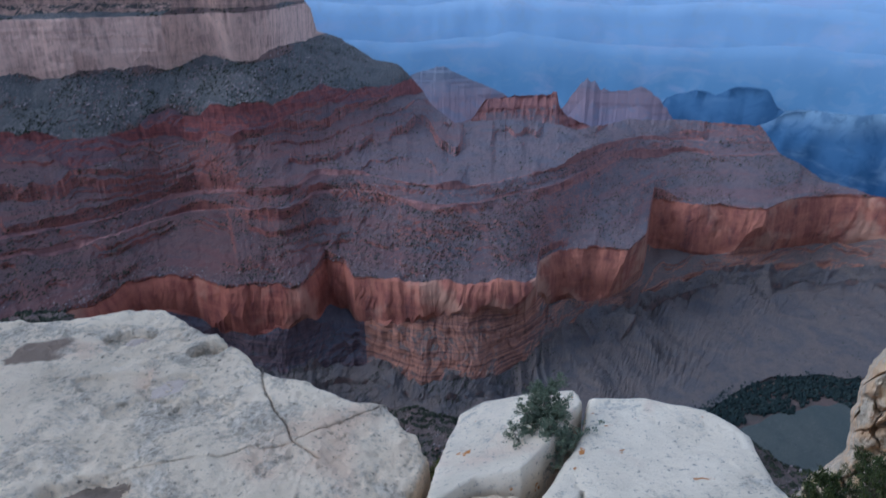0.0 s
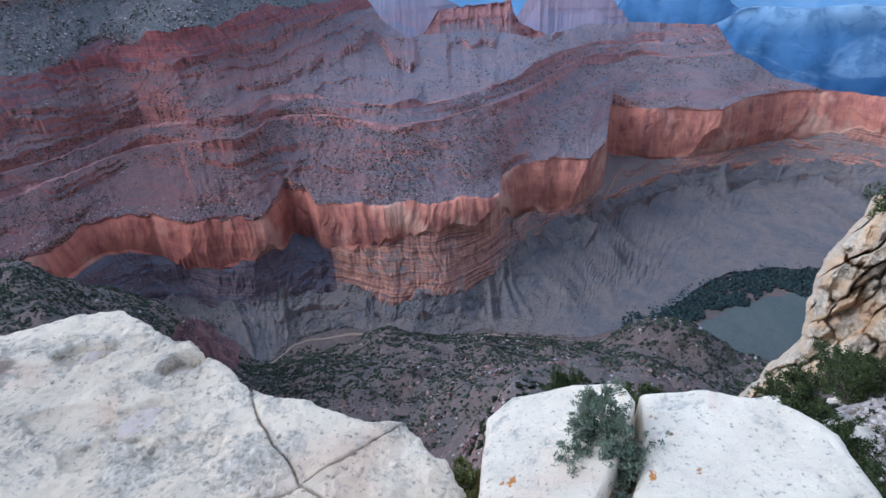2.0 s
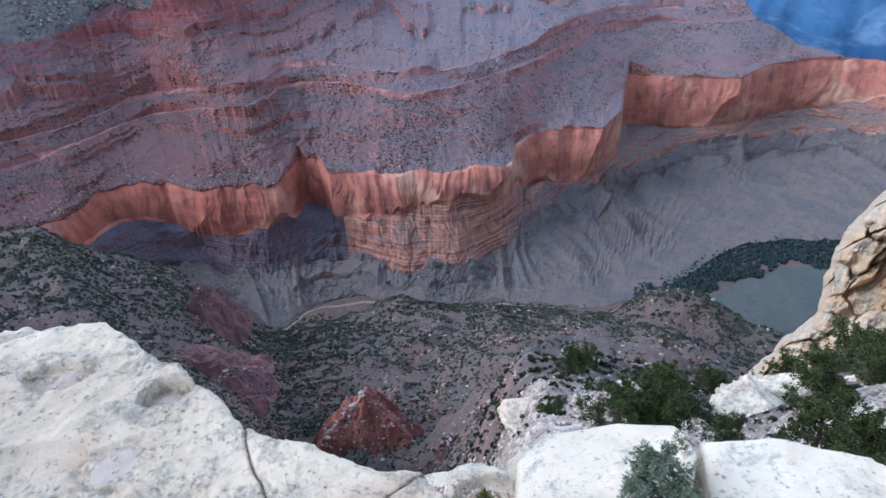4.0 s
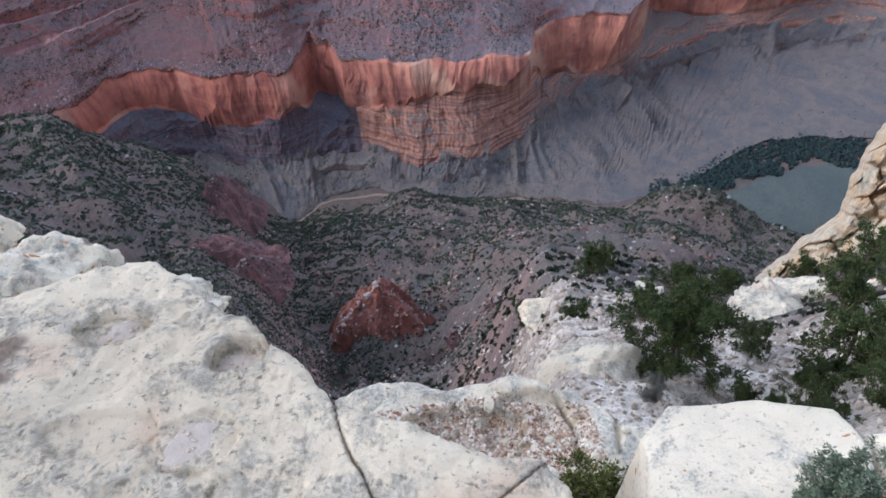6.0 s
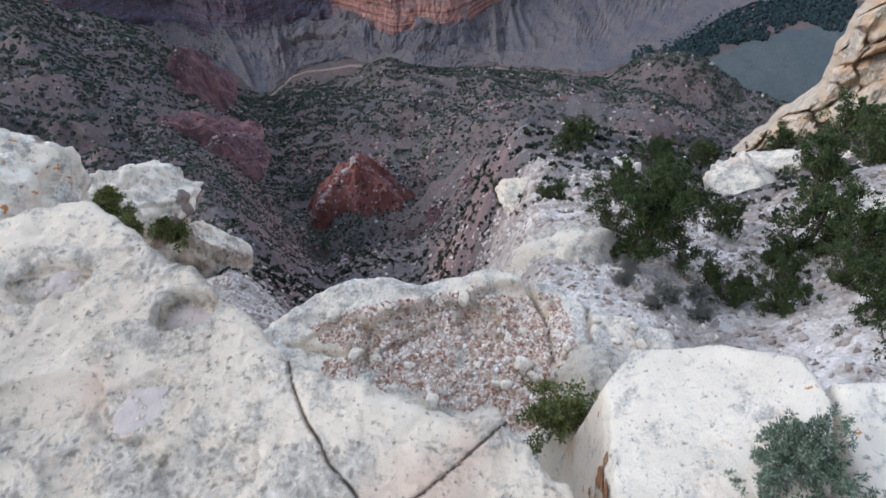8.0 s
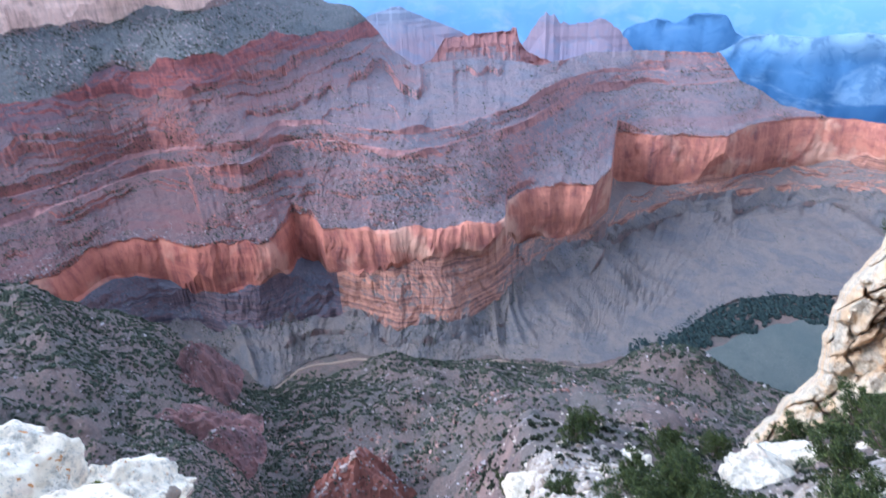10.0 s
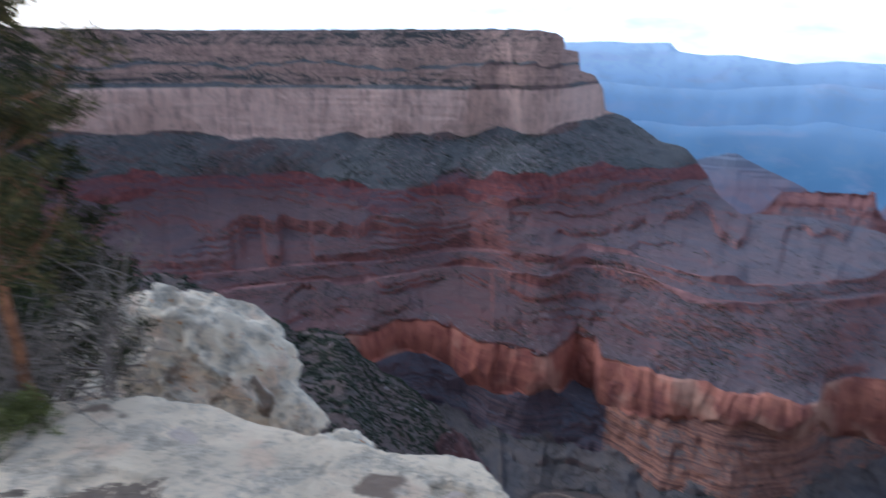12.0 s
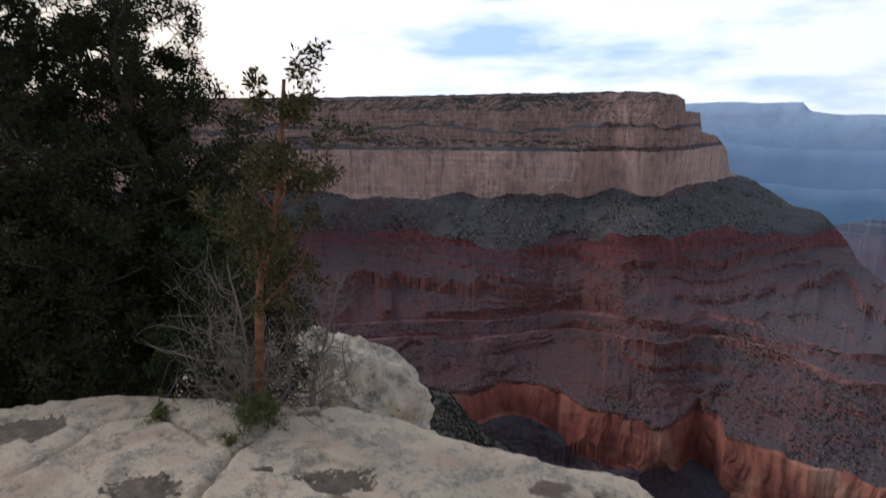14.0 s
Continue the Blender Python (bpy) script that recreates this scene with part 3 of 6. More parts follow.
    cap_mid2 = (cap_mid[0] + 20, cap_mid[1] + 9 + 6 * vnoise(np.stack([arc / 30, np.full(n, 7.0), np.zeros(n)], 1), 32))
    rim = (pale_top[0] + 90, np.full(n, RIM_Z - 6))
    rim_top = (pale_top[0] + 130, np.full(n, RIM_Z))
    back = (pale_top[0] + 900, np.full(n, RIM_Z - 10))
    # name, from, to, rows, cliff share, ledge share, material
    # the ledge share is given for the left half and for the right half
    chain = [("debris_slope", creek, apron, 20, 0.0, (0, 0), M_LOWSLOPE), ("debris_fan", apron, skirt, 30, 0.0, (0.2, 0.15), M_LOWSLOPE),
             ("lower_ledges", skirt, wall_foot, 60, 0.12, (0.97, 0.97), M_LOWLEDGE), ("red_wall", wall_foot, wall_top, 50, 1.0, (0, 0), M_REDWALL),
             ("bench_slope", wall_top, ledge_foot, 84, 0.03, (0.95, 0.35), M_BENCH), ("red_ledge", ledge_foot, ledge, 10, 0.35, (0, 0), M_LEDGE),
             ("haze_mauve_slope", ledge, upper, 18, 0.05, (0.6, 0.5), M_UPSLOPE), ("upper_ledge", upper, upper_top, 8, 0.3, (0, 0), M_LEDGE),
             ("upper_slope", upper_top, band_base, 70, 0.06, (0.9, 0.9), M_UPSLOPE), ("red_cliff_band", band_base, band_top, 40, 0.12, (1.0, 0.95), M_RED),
             ("talus_slope", band_top, pale_base, 34, 0.1, (0.3, 0.3), M_TALUS), ("pale_cliff", pale_base, pale_top, 36, 0.75, (0, 0), M_PALE),
             ("cap_bench", pale_top, cap_ledge, 6, 0.3, (0, 0), M_TALUS), ("cap_cliff", cap_ledge, cap_mid, 26, 0.25, (0.97, 0.97), M_CAP),
             ("cap_shelf", cap_mid, cap_mid2, 5, 0.4, (0, 0), M_TALUS), ("rim_cliff", cap_mid2, rim, 56, 0.25, (0.97, 0.97), M_CAP),
             ("rim_woods", rim, rim_top, 6, 0.1, (0, 0), M_BRUSHY), ("rim_plateau", rim_top, back, 6, 0.1, (0, 0), M_BRUSHY)]
    left = smooth(-3, 8, az)
    rows_r, rows_z, cliff, spans = [], [], [], []

    def hardness(z, thick, seed):
        """1 where a bed stands as a small cliff, 0 where it has weathered back to a slope."""
        zz = z + 5 * vnoise(np.stack([arc / 240, z / 300, np.zeros(n)], 1), 62)
        one = vnoise(np.stack([arc / 900, zz / thick, np.full(n, 2.0)], 1), seed) + 0.55 * vnoise(np.stack([arc / 300, zz / (0.4 * thick), np.full(n, 7.0)], 1), seed + 1)
        worn = vnoise(np.stack([arc / 120, zz / 45, np.full(n, 1.0)], 1), seed + 2) + 0.6 * vnoise(np.stack([arc / 40, zz / 30, np.full(n, 4.0)], 1), seed + 3)
        return smooth(0.02, 0.20, one) * smooth(-0.55, -0.05, worn)
    for name, lo, hi, k, c, st, mat in chain:
        start = max(0, len(rows_r) - 1)
        (r0, z0), (r1, z1) = lo, hi
        vs = np.linspace(0, 1, k + 1)
        share = st[0] * left + st[1] * (1 - left)
        run = np.zeros((k + 1, n))
        for q in range(1, k + 1):
            mid = z0 + (z1 - z0) * 0.5 * (vs[q] + vs[q - 1])
            fade = float(smooth(0.02, 0.5, vs[q])) if name == "lower_ledges" else 1.0     # debris laps over the lowest beds
            run[q] = run[q - 1] + 1.0 - fade * share * hardness(mid, 13.0 if name in ("cap_cliff", "rim_cliff") else 7.0, 110) * 0.97
        run = run / run[-1]
        if name == "red_wall":
            run = np.repeat((vs ** 3)[:, None], n, 1)
        for q, v in enumerate(vs):
            if q == 0 and rows_r:
                continue
            a0, b0, a1, b1 = r0, z0, r1, z1
            if c < 0.2:                          # notches of the edges fade out on the open slope
                a, b = float(smooth(0.0, 0.16, v)), float(smooth(1.0, 0.84, v))
                a0, b0 = r0 + (eased(r0, 22) - r0) * a, z0 + (eased(z0, 50) - z0) * a
                a1, b1 = r1 + (eased(r1, 22) - r1) * b, z1 + (eased(z1, 50) - z1) * b
            rows_r.append(a0 + (a1 - a0) * run[q])
            rows_z.append(b0 + (b1 - b0) * v)
            cliff.append(c)
        spans.append((name, start, len(rows_r) - 1, mat))
    R, Z = np.array(rows_r), np.array(rows_z)
    soft = np.ones(5) / 5
    cliff = np.convolve(np.pad(np.array(cliff, float), 2, "edge"), soft, "valid")[:, None]
    A2 = np.broadcast_to(arc, R.shape)

    def field(fn, sx, sz, octaves, seed, extra=0.0):
        p = np.stack([(A2 + warp) / sx, Z / sz, np.full(Z.shape, extra)], -1).reshape(-1, 3)
        return fn(p, octaves, seed).reshape(R.shape)

    def billow(p, octaves, seed):
        return sum(0.5 ** k * (2 * np.abs(vnoise(p * 2.1 ** k + 5.7 * k, seed + k)) - 0.6) for k in range(octaves))
    warp = np.zeros(R.shape)
    warp = 22 * field(fbm, 120, 90, 3, 40)
    warp = warp + 55 * (1 - cliff) * field(fbm, 330, 240, 2, 57)
    # cliffs: rounded buttresses with sharp joints, beds in and out; slopes: gullies and broken ledges
    bend = A2 + 10 * field(fbm, 60, 45, 3, 58)
    face = 15 * facets(bend, 35, 120, 41) + 4 * facets(bend + 0.12 * Z, 14, 44, 42) + 1.8 * field(vn1, 400, 9.0, 1, 43) * smooth(-655, -640, Z) + 2.2 * field(fbm, 13, 45, 4, 45)
    # gullies run down the slope askew, a different way on every spur
    lean = 0.75 * vnoise(np.stack([A2 / 210, Z * 0 + 0.5, Z * 0], -1).reshape(-1, 3), 59).reshape(R.shape) + 0.7 * smooth(-9, -14, az)[None, :] - 0.2
    keep_arc, A2 = A2, A2 - lean * (Z + 640)
    gully = 9 * field(ridged, 110, 500, 2, 51) + 1.2 * field(ridged, 40, 120, 3, 56)
    A2 = keep_arc
    gully = gully * (0.25 + 0.75 * smooth(-670, -720, Z))
    def lumps(size, octaves, seed):
        return fbm(np.stack([(A2 + warp) / size, R / size, Z / (2 * size)], -1).reshape(-1, 3), octaves, seed).reshape(R.shape)
    open_ground = np.array([0.0 if spans[2][1] < k <= spans[3][2] else 1.0 for k in range(len(R))])[:, None]
    gully = gully * open_ground * (0.35 + 0.65 * smooth(-4, -14, az))[None, :]
    trough = np.interp(Z, [p[0] for p in RAVINE], [p[1] for p in RAVINE])
    gully = gully - 9 * np.exp(-((az[None, :] - trough) / 0.9) ** 2) * smooth(-660, -630, Z) * smooth(-500, -570, Z)
    slope = 18 * field(fbm, 190, 170, 3, 46) + gully + 7 * lumps(60.0, 3, 47) + 3.4 * lumps(17.0, 3, 48) + 1.7 * lumps(5.0, 2, 60)
    R = R - cliff * face - (1 - cliff) * slope
    # spurs and gullies of the debris below the walls, rough ground on the benches
    low = open_ground * (1 - cliff) * smooth(-700, -770, Z) * smooth(-907, -885, Z)
    A2 = keep_arc - (lean + 0.5) * (R - 1100) * 0.8
    Z = Z + low * (9 * field(ridged, 120, 1e6, 2, 63) + 1.2 * field(ridged, 50, 400, 3, 64) + 2.4 * lumps(20.0, 4, 68))
    A2 = keep_arc
    Z = Z + (1 - cliff) * smooth(-650, -640, Z) * (2.2 * lumps(26.0, 3, 65) + 1.2 * lumps(8.0, 2, 66))
    X, Y = polar(R, az[None, :])
    near = np.full(R.shape, 1e9)
    for (r0, a0), (r1, a1) in zip(SPUR[:-1], SPUR[1:]):
        (px, py), (qx, qy) = polar(r0, a0), polar(r1, a1)
        ex, ey = qx - px, qy - py
        u = np.clip(((X - px) * ex + (Y - py) * ey) / (ex * ex + ey * ey), 0, 1)
        near = np.minimum(near, np.hypot(X - px - u * ex, Y - py - u * ey))
    Z = Z + (1 - cliff) * 34 * np.exp(-(near / 42) ** 2) * smooth(-905, -880, Z) * smooth(-700, -760, Z)
    for k in range(1, len(R)):
        R[k] = np.maximum(R[k], R[k - 1] + 0.25 - 1.3 * cliff[k])
    # strata that the crest cuts off fold away behind it
    crest = curve(CREST, az) + 0.10 * fbm(np.stack([arc / 25, np.zeros(n), np.ones(n)], 1), 4, 53)
    limit = np.tan(np.radians(crest))
    over = np.zeros(n, bool)
    for k in range(1, len(R)):
        now = (Z[k] > R[k] * limit) & ~over
        Z[k][now] = (R[k] * limit)[now]
        R[k][over] = R[k - 1][over] + 10
        Z[k][over] = Z[k - 1][over] - 9
        over = over | now
    X, Y = polar(R, az[None, :])
    V = np.stack([X, Y, Z], -1)
    base = (0.0, 1500.0, -907.0)
    wall = thing("canyon_wall", base, "banded red and cream canyon wall of cliffs, ledges and talus slopes", "cliff", kind="structure")
    for name, a, b, mat in spans:
        block = V[a:b + 1].reshape(-1, 3) - np.array(base)
        if name == "lower_ledges":
            # left of this bearing the ledges get the colour with painted shade
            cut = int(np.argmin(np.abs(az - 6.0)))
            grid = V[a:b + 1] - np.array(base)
            part("shaded_ledges", mesh_of("shaded_ledges", grid[:, :cut + 1].reshape(-1, 3), grid_faces(b - a + 1, cut + 1), M_SHADED_LEDGE, False), wall)
            part(name, mesh_of(name, grid[:, cut:].reshape(-1, 3), grid_faces(b - a + 1, n - cut), mat, False), wall)
            continue
        part(name, mesh_of(name, block, grid_faces(b - a + 1, n), mat, False), wall)
    return az, V, dict((s[0], (s[1], s[2])) for s in spans)


def vn1(p, octaves, seed):
    return vnoise(p, seed)


M_BRUSHY = slope_material("rim_forest", (0.045, 0.055, 0.05), (0.06, 0.065, 0.06), (0.03, 0.04, 0.035), None, 0.06)
wall_az, wall_grid, wall_rows = canyon_wall()


# ---- near ground: one sheet from the rim plateau behind the viewer down to the creek ----
RIGHT_FALL = [(0.0, -1.8), (1.3, -1.95), (1.9, -4.3), (3.6, -5.0), (5.8, -6.4), (12, -12), (27, -25), (40, -39), (60, -64), (120, -152), (250, -285), (450, -440),
              (700, -618), (1000, -818), (1110, -907), (1300, -912), (2600, -920)]
LEFT_FALL = [(0.0, -1.8), (1.5, -2.0), (2.1, -4.4), (3.9, -5.0), (5.2, -9), (10, -19), (40, -62), (120, -180), (250, -366), (330, -470), (440, -515),
             (700, -640), (1000, -820), (1110, -907), (1300, -912), (2600, -920)]


LEFT_CREST = [(14, -680), (17, -665), (18.5, -620), (20.1, -562), (21.4, -540), (25, -532), (28.9, -492), (30.9, -453), (32.3, -420), (34, -415), (36.4, -408), (42, -345), (46, -290), (55, -235), (75, -190)]
# knolls in front of the creek: (bearing, height)
KNOLLS = [(16, 0), (12, 0), (8.9, -2), (3.5, 26), (0.8, 24), (-2, 6), (-4.9, -4), (-6.9, -2), (-10.8, -16), (-14, -20), (-21, -18), (-23, 6), (-25, 40), (-27.7, 74), (-30, 84), (-33.3, 66), (-40, 50), (-50, 40)]


def fall(r, az):
    side = smooth(-14, 2, az)
    a = np.interp(r, [p[0] for p in RIGHT_FALL], [p[1] for p in RIGHT_FALL])
    b = np.interp(r, [p[0] for p in LEFT_FALL], [p[1] for p in LEFT_FALL])
    z = a + (b - a) * side
    # towards the left the rim swings round: a ridge runs out and hides the valley
    lift = smooth(14, 26, az)
    crest = curve(LEFT_CREST, az)
    near = np.interp(r, [0, 1.6, 2.4, 4.5, 6, 10, 40, 100, 250], [-1.9, -2.1, -3.2, -5.0, -6.6, -11.0, -50, -118, -262])
    mid = 0.5 * (crest - 335)
    far = np.where(r < 500, -262 + (mid + 262) * (r - 250) / 250, np.where(r < 900, mid + (crest - mid) * (r - 500) / 400, np.where(r < 1300, crest + (-905 - crest) * (r - 900) / 400, -905)))
    c = np.where(r < 250, near, far)
    z = z + (c - z) * lift
    z = z + 0.25 * np.minimum(r, 30) * smooth(-34, -52, az) * smooth(400, 60, r)
    plateau = np.interp(r, [0, 3, 30, 300, 4800], [-1.9, -1.8, -1.2, 4.0, 60.0])
    back = np.maximum(smooth(66, 94, az), smooth(-56, -80, az))
    return z + (plateau - z) * back


def ground_height(x, y):
    r, az = np.hypot(x, y), np.degrees(np.arctan2(-x, y))
    z = fall(r, az)
    p = np.stack([x, y, np.zeros_like(x)], -1)
    front = 1 - np.maximum(smooth(66, 94, az), smooth(-56, -80, az))
    z = z + front * smooth(60, 500, r) * (24 - 12 * smooth(600, 850, r)) * fbm(p / 120, 4, 61) * smooth(1110, 980, r)
    z = z + front * smooth(15, 120, r) * smooth(1050, 300, r) * 8 * ridged(p / 45, 4, 62)
    z = z + front * smooth(150, 420, r) * smooth(1120, 980, r) * (9 * ridged(p / 95, 4, 66) + 3 * fbm(p / 22, 3, 67))
    z = z + front * curve(KNOLLS, az) * np.exp(-((r - 985) / 75) ** 2)
    z = z + smooth(1.5, 8, r) * smooth(300, 40, r) * 0.35 * fbm(p / 2.2, 5, 63)
    z = z + 0.05 * fbm(p / 0.35, 4, 64) * smooth(120, 30, r)
    return z


def ground():
    az = np.concatenate([np.arange(88, -62, -0.26), np.arange(-62, -272, -3.0)])
    r = np.concatenate([np.linspace(0.15, 8, 70), np.geomspace(8.2, 1300, 230)])
    back_r = np.geomspace(1340, 4800, 9)
    r = np.concatenate([r, back_r])
    A2, R2 = np.meshgrid(az, r)
    X, Y = polar(R2, A2)
    Z = ground_height(X.ravel(), Y.ravel()).reshape(X.shape)
    aw = (A2 + 180) % 360 - 180
    front = 1 - np.maximum(smooth(66, 94, aw), smooth(-56, -80, aw))
    Z = np.where((R2 > 2300) & (front > 0.02), -1700, Z)
    V = np.stack([X, Y, Z], -1).reshape(-1, 3)
    g = new("ground", mesh_of("ground", V, grid_faces(len(r), len(az), True), M_GROUND))
    tagged(g, "steep brushy canyon slope of pinkish soil, scree and scattered shrubs", "ground", kind="structure")
    return g


ground()


# ---- distance ----
def distance():
    az = np.arange(80, -60, -0.25)
    n = len(az)
    b = thing("backdrop", (0, 4600, -900), "hazy blue plateaus and gorges far across the canyon", "backdrop", kind="structure")
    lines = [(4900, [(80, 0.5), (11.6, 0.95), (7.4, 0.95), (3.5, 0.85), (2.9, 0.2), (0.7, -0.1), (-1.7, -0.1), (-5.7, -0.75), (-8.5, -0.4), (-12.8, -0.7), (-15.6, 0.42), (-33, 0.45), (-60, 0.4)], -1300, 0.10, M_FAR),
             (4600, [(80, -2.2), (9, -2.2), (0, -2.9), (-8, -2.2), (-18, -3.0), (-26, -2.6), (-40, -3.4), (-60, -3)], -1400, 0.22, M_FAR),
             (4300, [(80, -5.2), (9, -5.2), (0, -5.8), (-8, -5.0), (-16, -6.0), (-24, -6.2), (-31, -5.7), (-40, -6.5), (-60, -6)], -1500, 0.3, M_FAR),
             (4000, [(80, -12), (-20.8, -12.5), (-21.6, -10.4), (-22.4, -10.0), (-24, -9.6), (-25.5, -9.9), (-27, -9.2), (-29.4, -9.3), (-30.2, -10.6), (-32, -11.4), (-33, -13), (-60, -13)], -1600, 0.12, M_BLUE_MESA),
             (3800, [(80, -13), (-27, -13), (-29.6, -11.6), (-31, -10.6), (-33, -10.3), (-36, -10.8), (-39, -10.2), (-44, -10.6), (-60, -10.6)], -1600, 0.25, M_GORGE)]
    for k, (d, line, z0, rough, mat) in enumerate(lines):
        s = np.radians(az) * d
        el = curve(line, az) + rough * fbm(np.stack([s / 420, np.full(n, k + 0.5), np.zeros(n)], 1), 5, 70 + k)
        top = d * np.tan(np.radians(el))
        rows = 16
        R, Z = [], []
        for v in np.linspace(0, 1, rows):
            z = z0 + (top - z0) * v
            R.append(d - 240 * (1 - v) - (20 if k < 3 else 110) * fbm(np.stack([s / 190 - 2.0 * v, np.full(n, v * 7.0), np.zeros(n)], 1), 4, 80 + k))
            Z.append(z)
        R.append(np.full(n, d + 90.0))
        Z.append(top - 5)
        X, Y = polar(np.array(R), az[None, :])
        V = np.stack([X, Y, np.array(Z)], -1).reshape(-1, 3) - np.array((0, 4600, -900))
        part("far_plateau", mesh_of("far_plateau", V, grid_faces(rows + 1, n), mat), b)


distance()


def butte(name, d, crest, base_el, label, mats, seed, rough, cap=46.0, depth=240.0, relief=8.0):
    """A castle-like butte: broken crest line, stepped cliffs, talus skirt, back slope. crest: (bearing, slope in degrees)."""
    a = np.arange(crest[0][0], crest[-1][0], -0.05)
    n = len(a)
    s = np.radians(a) * d
    top = d * np.tan(np.radians(curve(crest, a)))
    flat = np.zeros(n)
    notch = rough * (facets(s, 14, 60, seed) + 0.5 * facets(s, 6, 22, seed + 1)) + 0.35 * rough * fbm(np.stack([s / 9, flat, flat], 1), 3, seed + 2)
    base = np.full(n, d * math.tan(radians(base_el)))
    ends = smooth(0, 0.10, (a[0] - a) / (a[0] - a[-1])) * smooth(0, 0.10, (a - a[-1]) / (a[0] - a[-1]))
    top = base + np.maximum(top + notch * ends - base, 2.0)
    cx, cy = polar(d, 0.5 * (a[0] + a[-1]))
    ctr = np.array((cx, cy, float(base[0])))
    t = thing(name, ctr, label, "butte")

    def sheet(part_name, lo, hi, r_lo, r_hi, rows, stairs, mat, seed2):
        R, Z, run = [], [], np.zeros(n)
        for v in np.linspace(0, 1, rows):
            z = lo + (hi - lo) * v
            hard = smooth(-0.1, 0.2, vnoise(np.stack([s / 500, z / 11, flat], 1), seed + 5)) * stairs
            run = run + (1 - 0.95 * hard)
            R.append(run.copy())
            Z.append(z)
        R = np.array(R)
        R = r_lo + (r_hi - r_lo) * (R - R[0]) / (R[-1] - R[0])
        Z = np.array(Z)
        S = np.broadcast_to(s, Z.shape)
        q = np.stack([S / 26, Z / 60, Z * 0], -1).reshape(-1, 3)
        R = R - relief * (ridged(q, 4, seed2).reshape(Z.shape) + 0.6 * facets(S + 0.1 * Z, 10, 40, seed2))
        x, y = polar(R, a[None, :])
        V = np.stack([x, y, Z], -1).reshape(-1, 3) - ctr
        part(part_name, mesh_of(part_name, V, grid_faces(rows, n), mat, relief < 5), t)
    foot = np.maximum(top - cap, base + 0.35 * (top - base))
    sheet("talus_skirt", base, foot, np.full(n, d - depth), np.full(n, d - 26.0), 26, 0.4, mats[1], seed + 20)
    sheet("cliff_cap", foot, top, np.full(n, d - 26.0), np.full(n, d + 6.0), 30, 0.9, mats[0], seed + 20)
    sheet("back_slope", top, base, np.full(n, d + 6.0), np.full(n, d + depth), 10, 0.0, mats[1], seed + 40)
    return t


M_BUTTE = strata_material("butte_red_rock", (0.40, 0.19, 0.160), (0.26, 0.130, 0.125), (0.14, 0.09, 0.105), bed=0.09, streak=0.05, speck=0.07, bed_mix=0.5)
butte("red_butte", 2260, [(-3.6, -12.9), (-5.0, -12.3), (-5.6, -11.4), (-6.0, -10.9), (-6.3, -10.5), (-7.8, -10.4), (-8.0, -10.3), (-12.0, -10.2), (-12.2, -9.95), (-12.5, -10.0), (-12.75, -11.0), (-13.2, -11.7), (-14.4, -12.3), (-16, -12.9)],
      -13.6, "small castellated red sandstone butte on the far spur", (M_BUTTE, M_UPSLOPE), 5, 4.0, 40.0, 150.0)
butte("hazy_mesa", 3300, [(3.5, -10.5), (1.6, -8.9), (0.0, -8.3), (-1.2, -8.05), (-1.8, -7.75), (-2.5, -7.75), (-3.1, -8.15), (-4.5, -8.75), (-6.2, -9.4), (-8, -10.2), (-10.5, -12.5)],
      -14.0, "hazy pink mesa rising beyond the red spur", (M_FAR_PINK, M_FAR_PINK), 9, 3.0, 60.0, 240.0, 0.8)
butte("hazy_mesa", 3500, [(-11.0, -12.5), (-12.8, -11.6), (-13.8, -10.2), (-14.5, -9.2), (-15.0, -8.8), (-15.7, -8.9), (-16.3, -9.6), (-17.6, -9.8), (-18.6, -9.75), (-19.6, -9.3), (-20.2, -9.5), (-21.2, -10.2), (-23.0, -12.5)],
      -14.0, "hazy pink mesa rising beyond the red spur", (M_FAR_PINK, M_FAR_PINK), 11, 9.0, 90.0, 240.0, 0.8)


def meadow():
    """Flat grey-green terrace inside the creek's bend."""
    az = np.arange(-30.4, -45.0, -0.2)
    n = len(az)
    far = curve([(-30.4, 1195), (-32, 1235), (-34.7, 1330), (-37.2, 1415), (-40, 1490), (-45, 1600)], az) + 10 * vnoise(np.stack([az, az * 0, az * 0], 1), 17)
    near = np.full(n, 1135.0) + 12 * vnoise(np.stack([az, az * 0, az * 0 + 5], 1), 18)
    near = np.minimum(near, far - 4)
    V = []
    for v in np.linspace(0, 1, 14):
        x, y = polar(near + (far - near) * v, az)
        V.append(np.stack([x, y, ground_height(x, y) + (-2.0 if v in (0.0, 1.0) else 1.6)], 1))
    base = np.array((850, 1150, -905))
    ob = new("meadow", mesh_of("meadow", np.array(V).reshape(-1, 3) - base, grid_faces(14, n), M_FIELD))
    ob.location = base
    tagged(ob, "flat grey-green grassy terrace beside the creek trees", "meadow", kind="structure")


meadow()


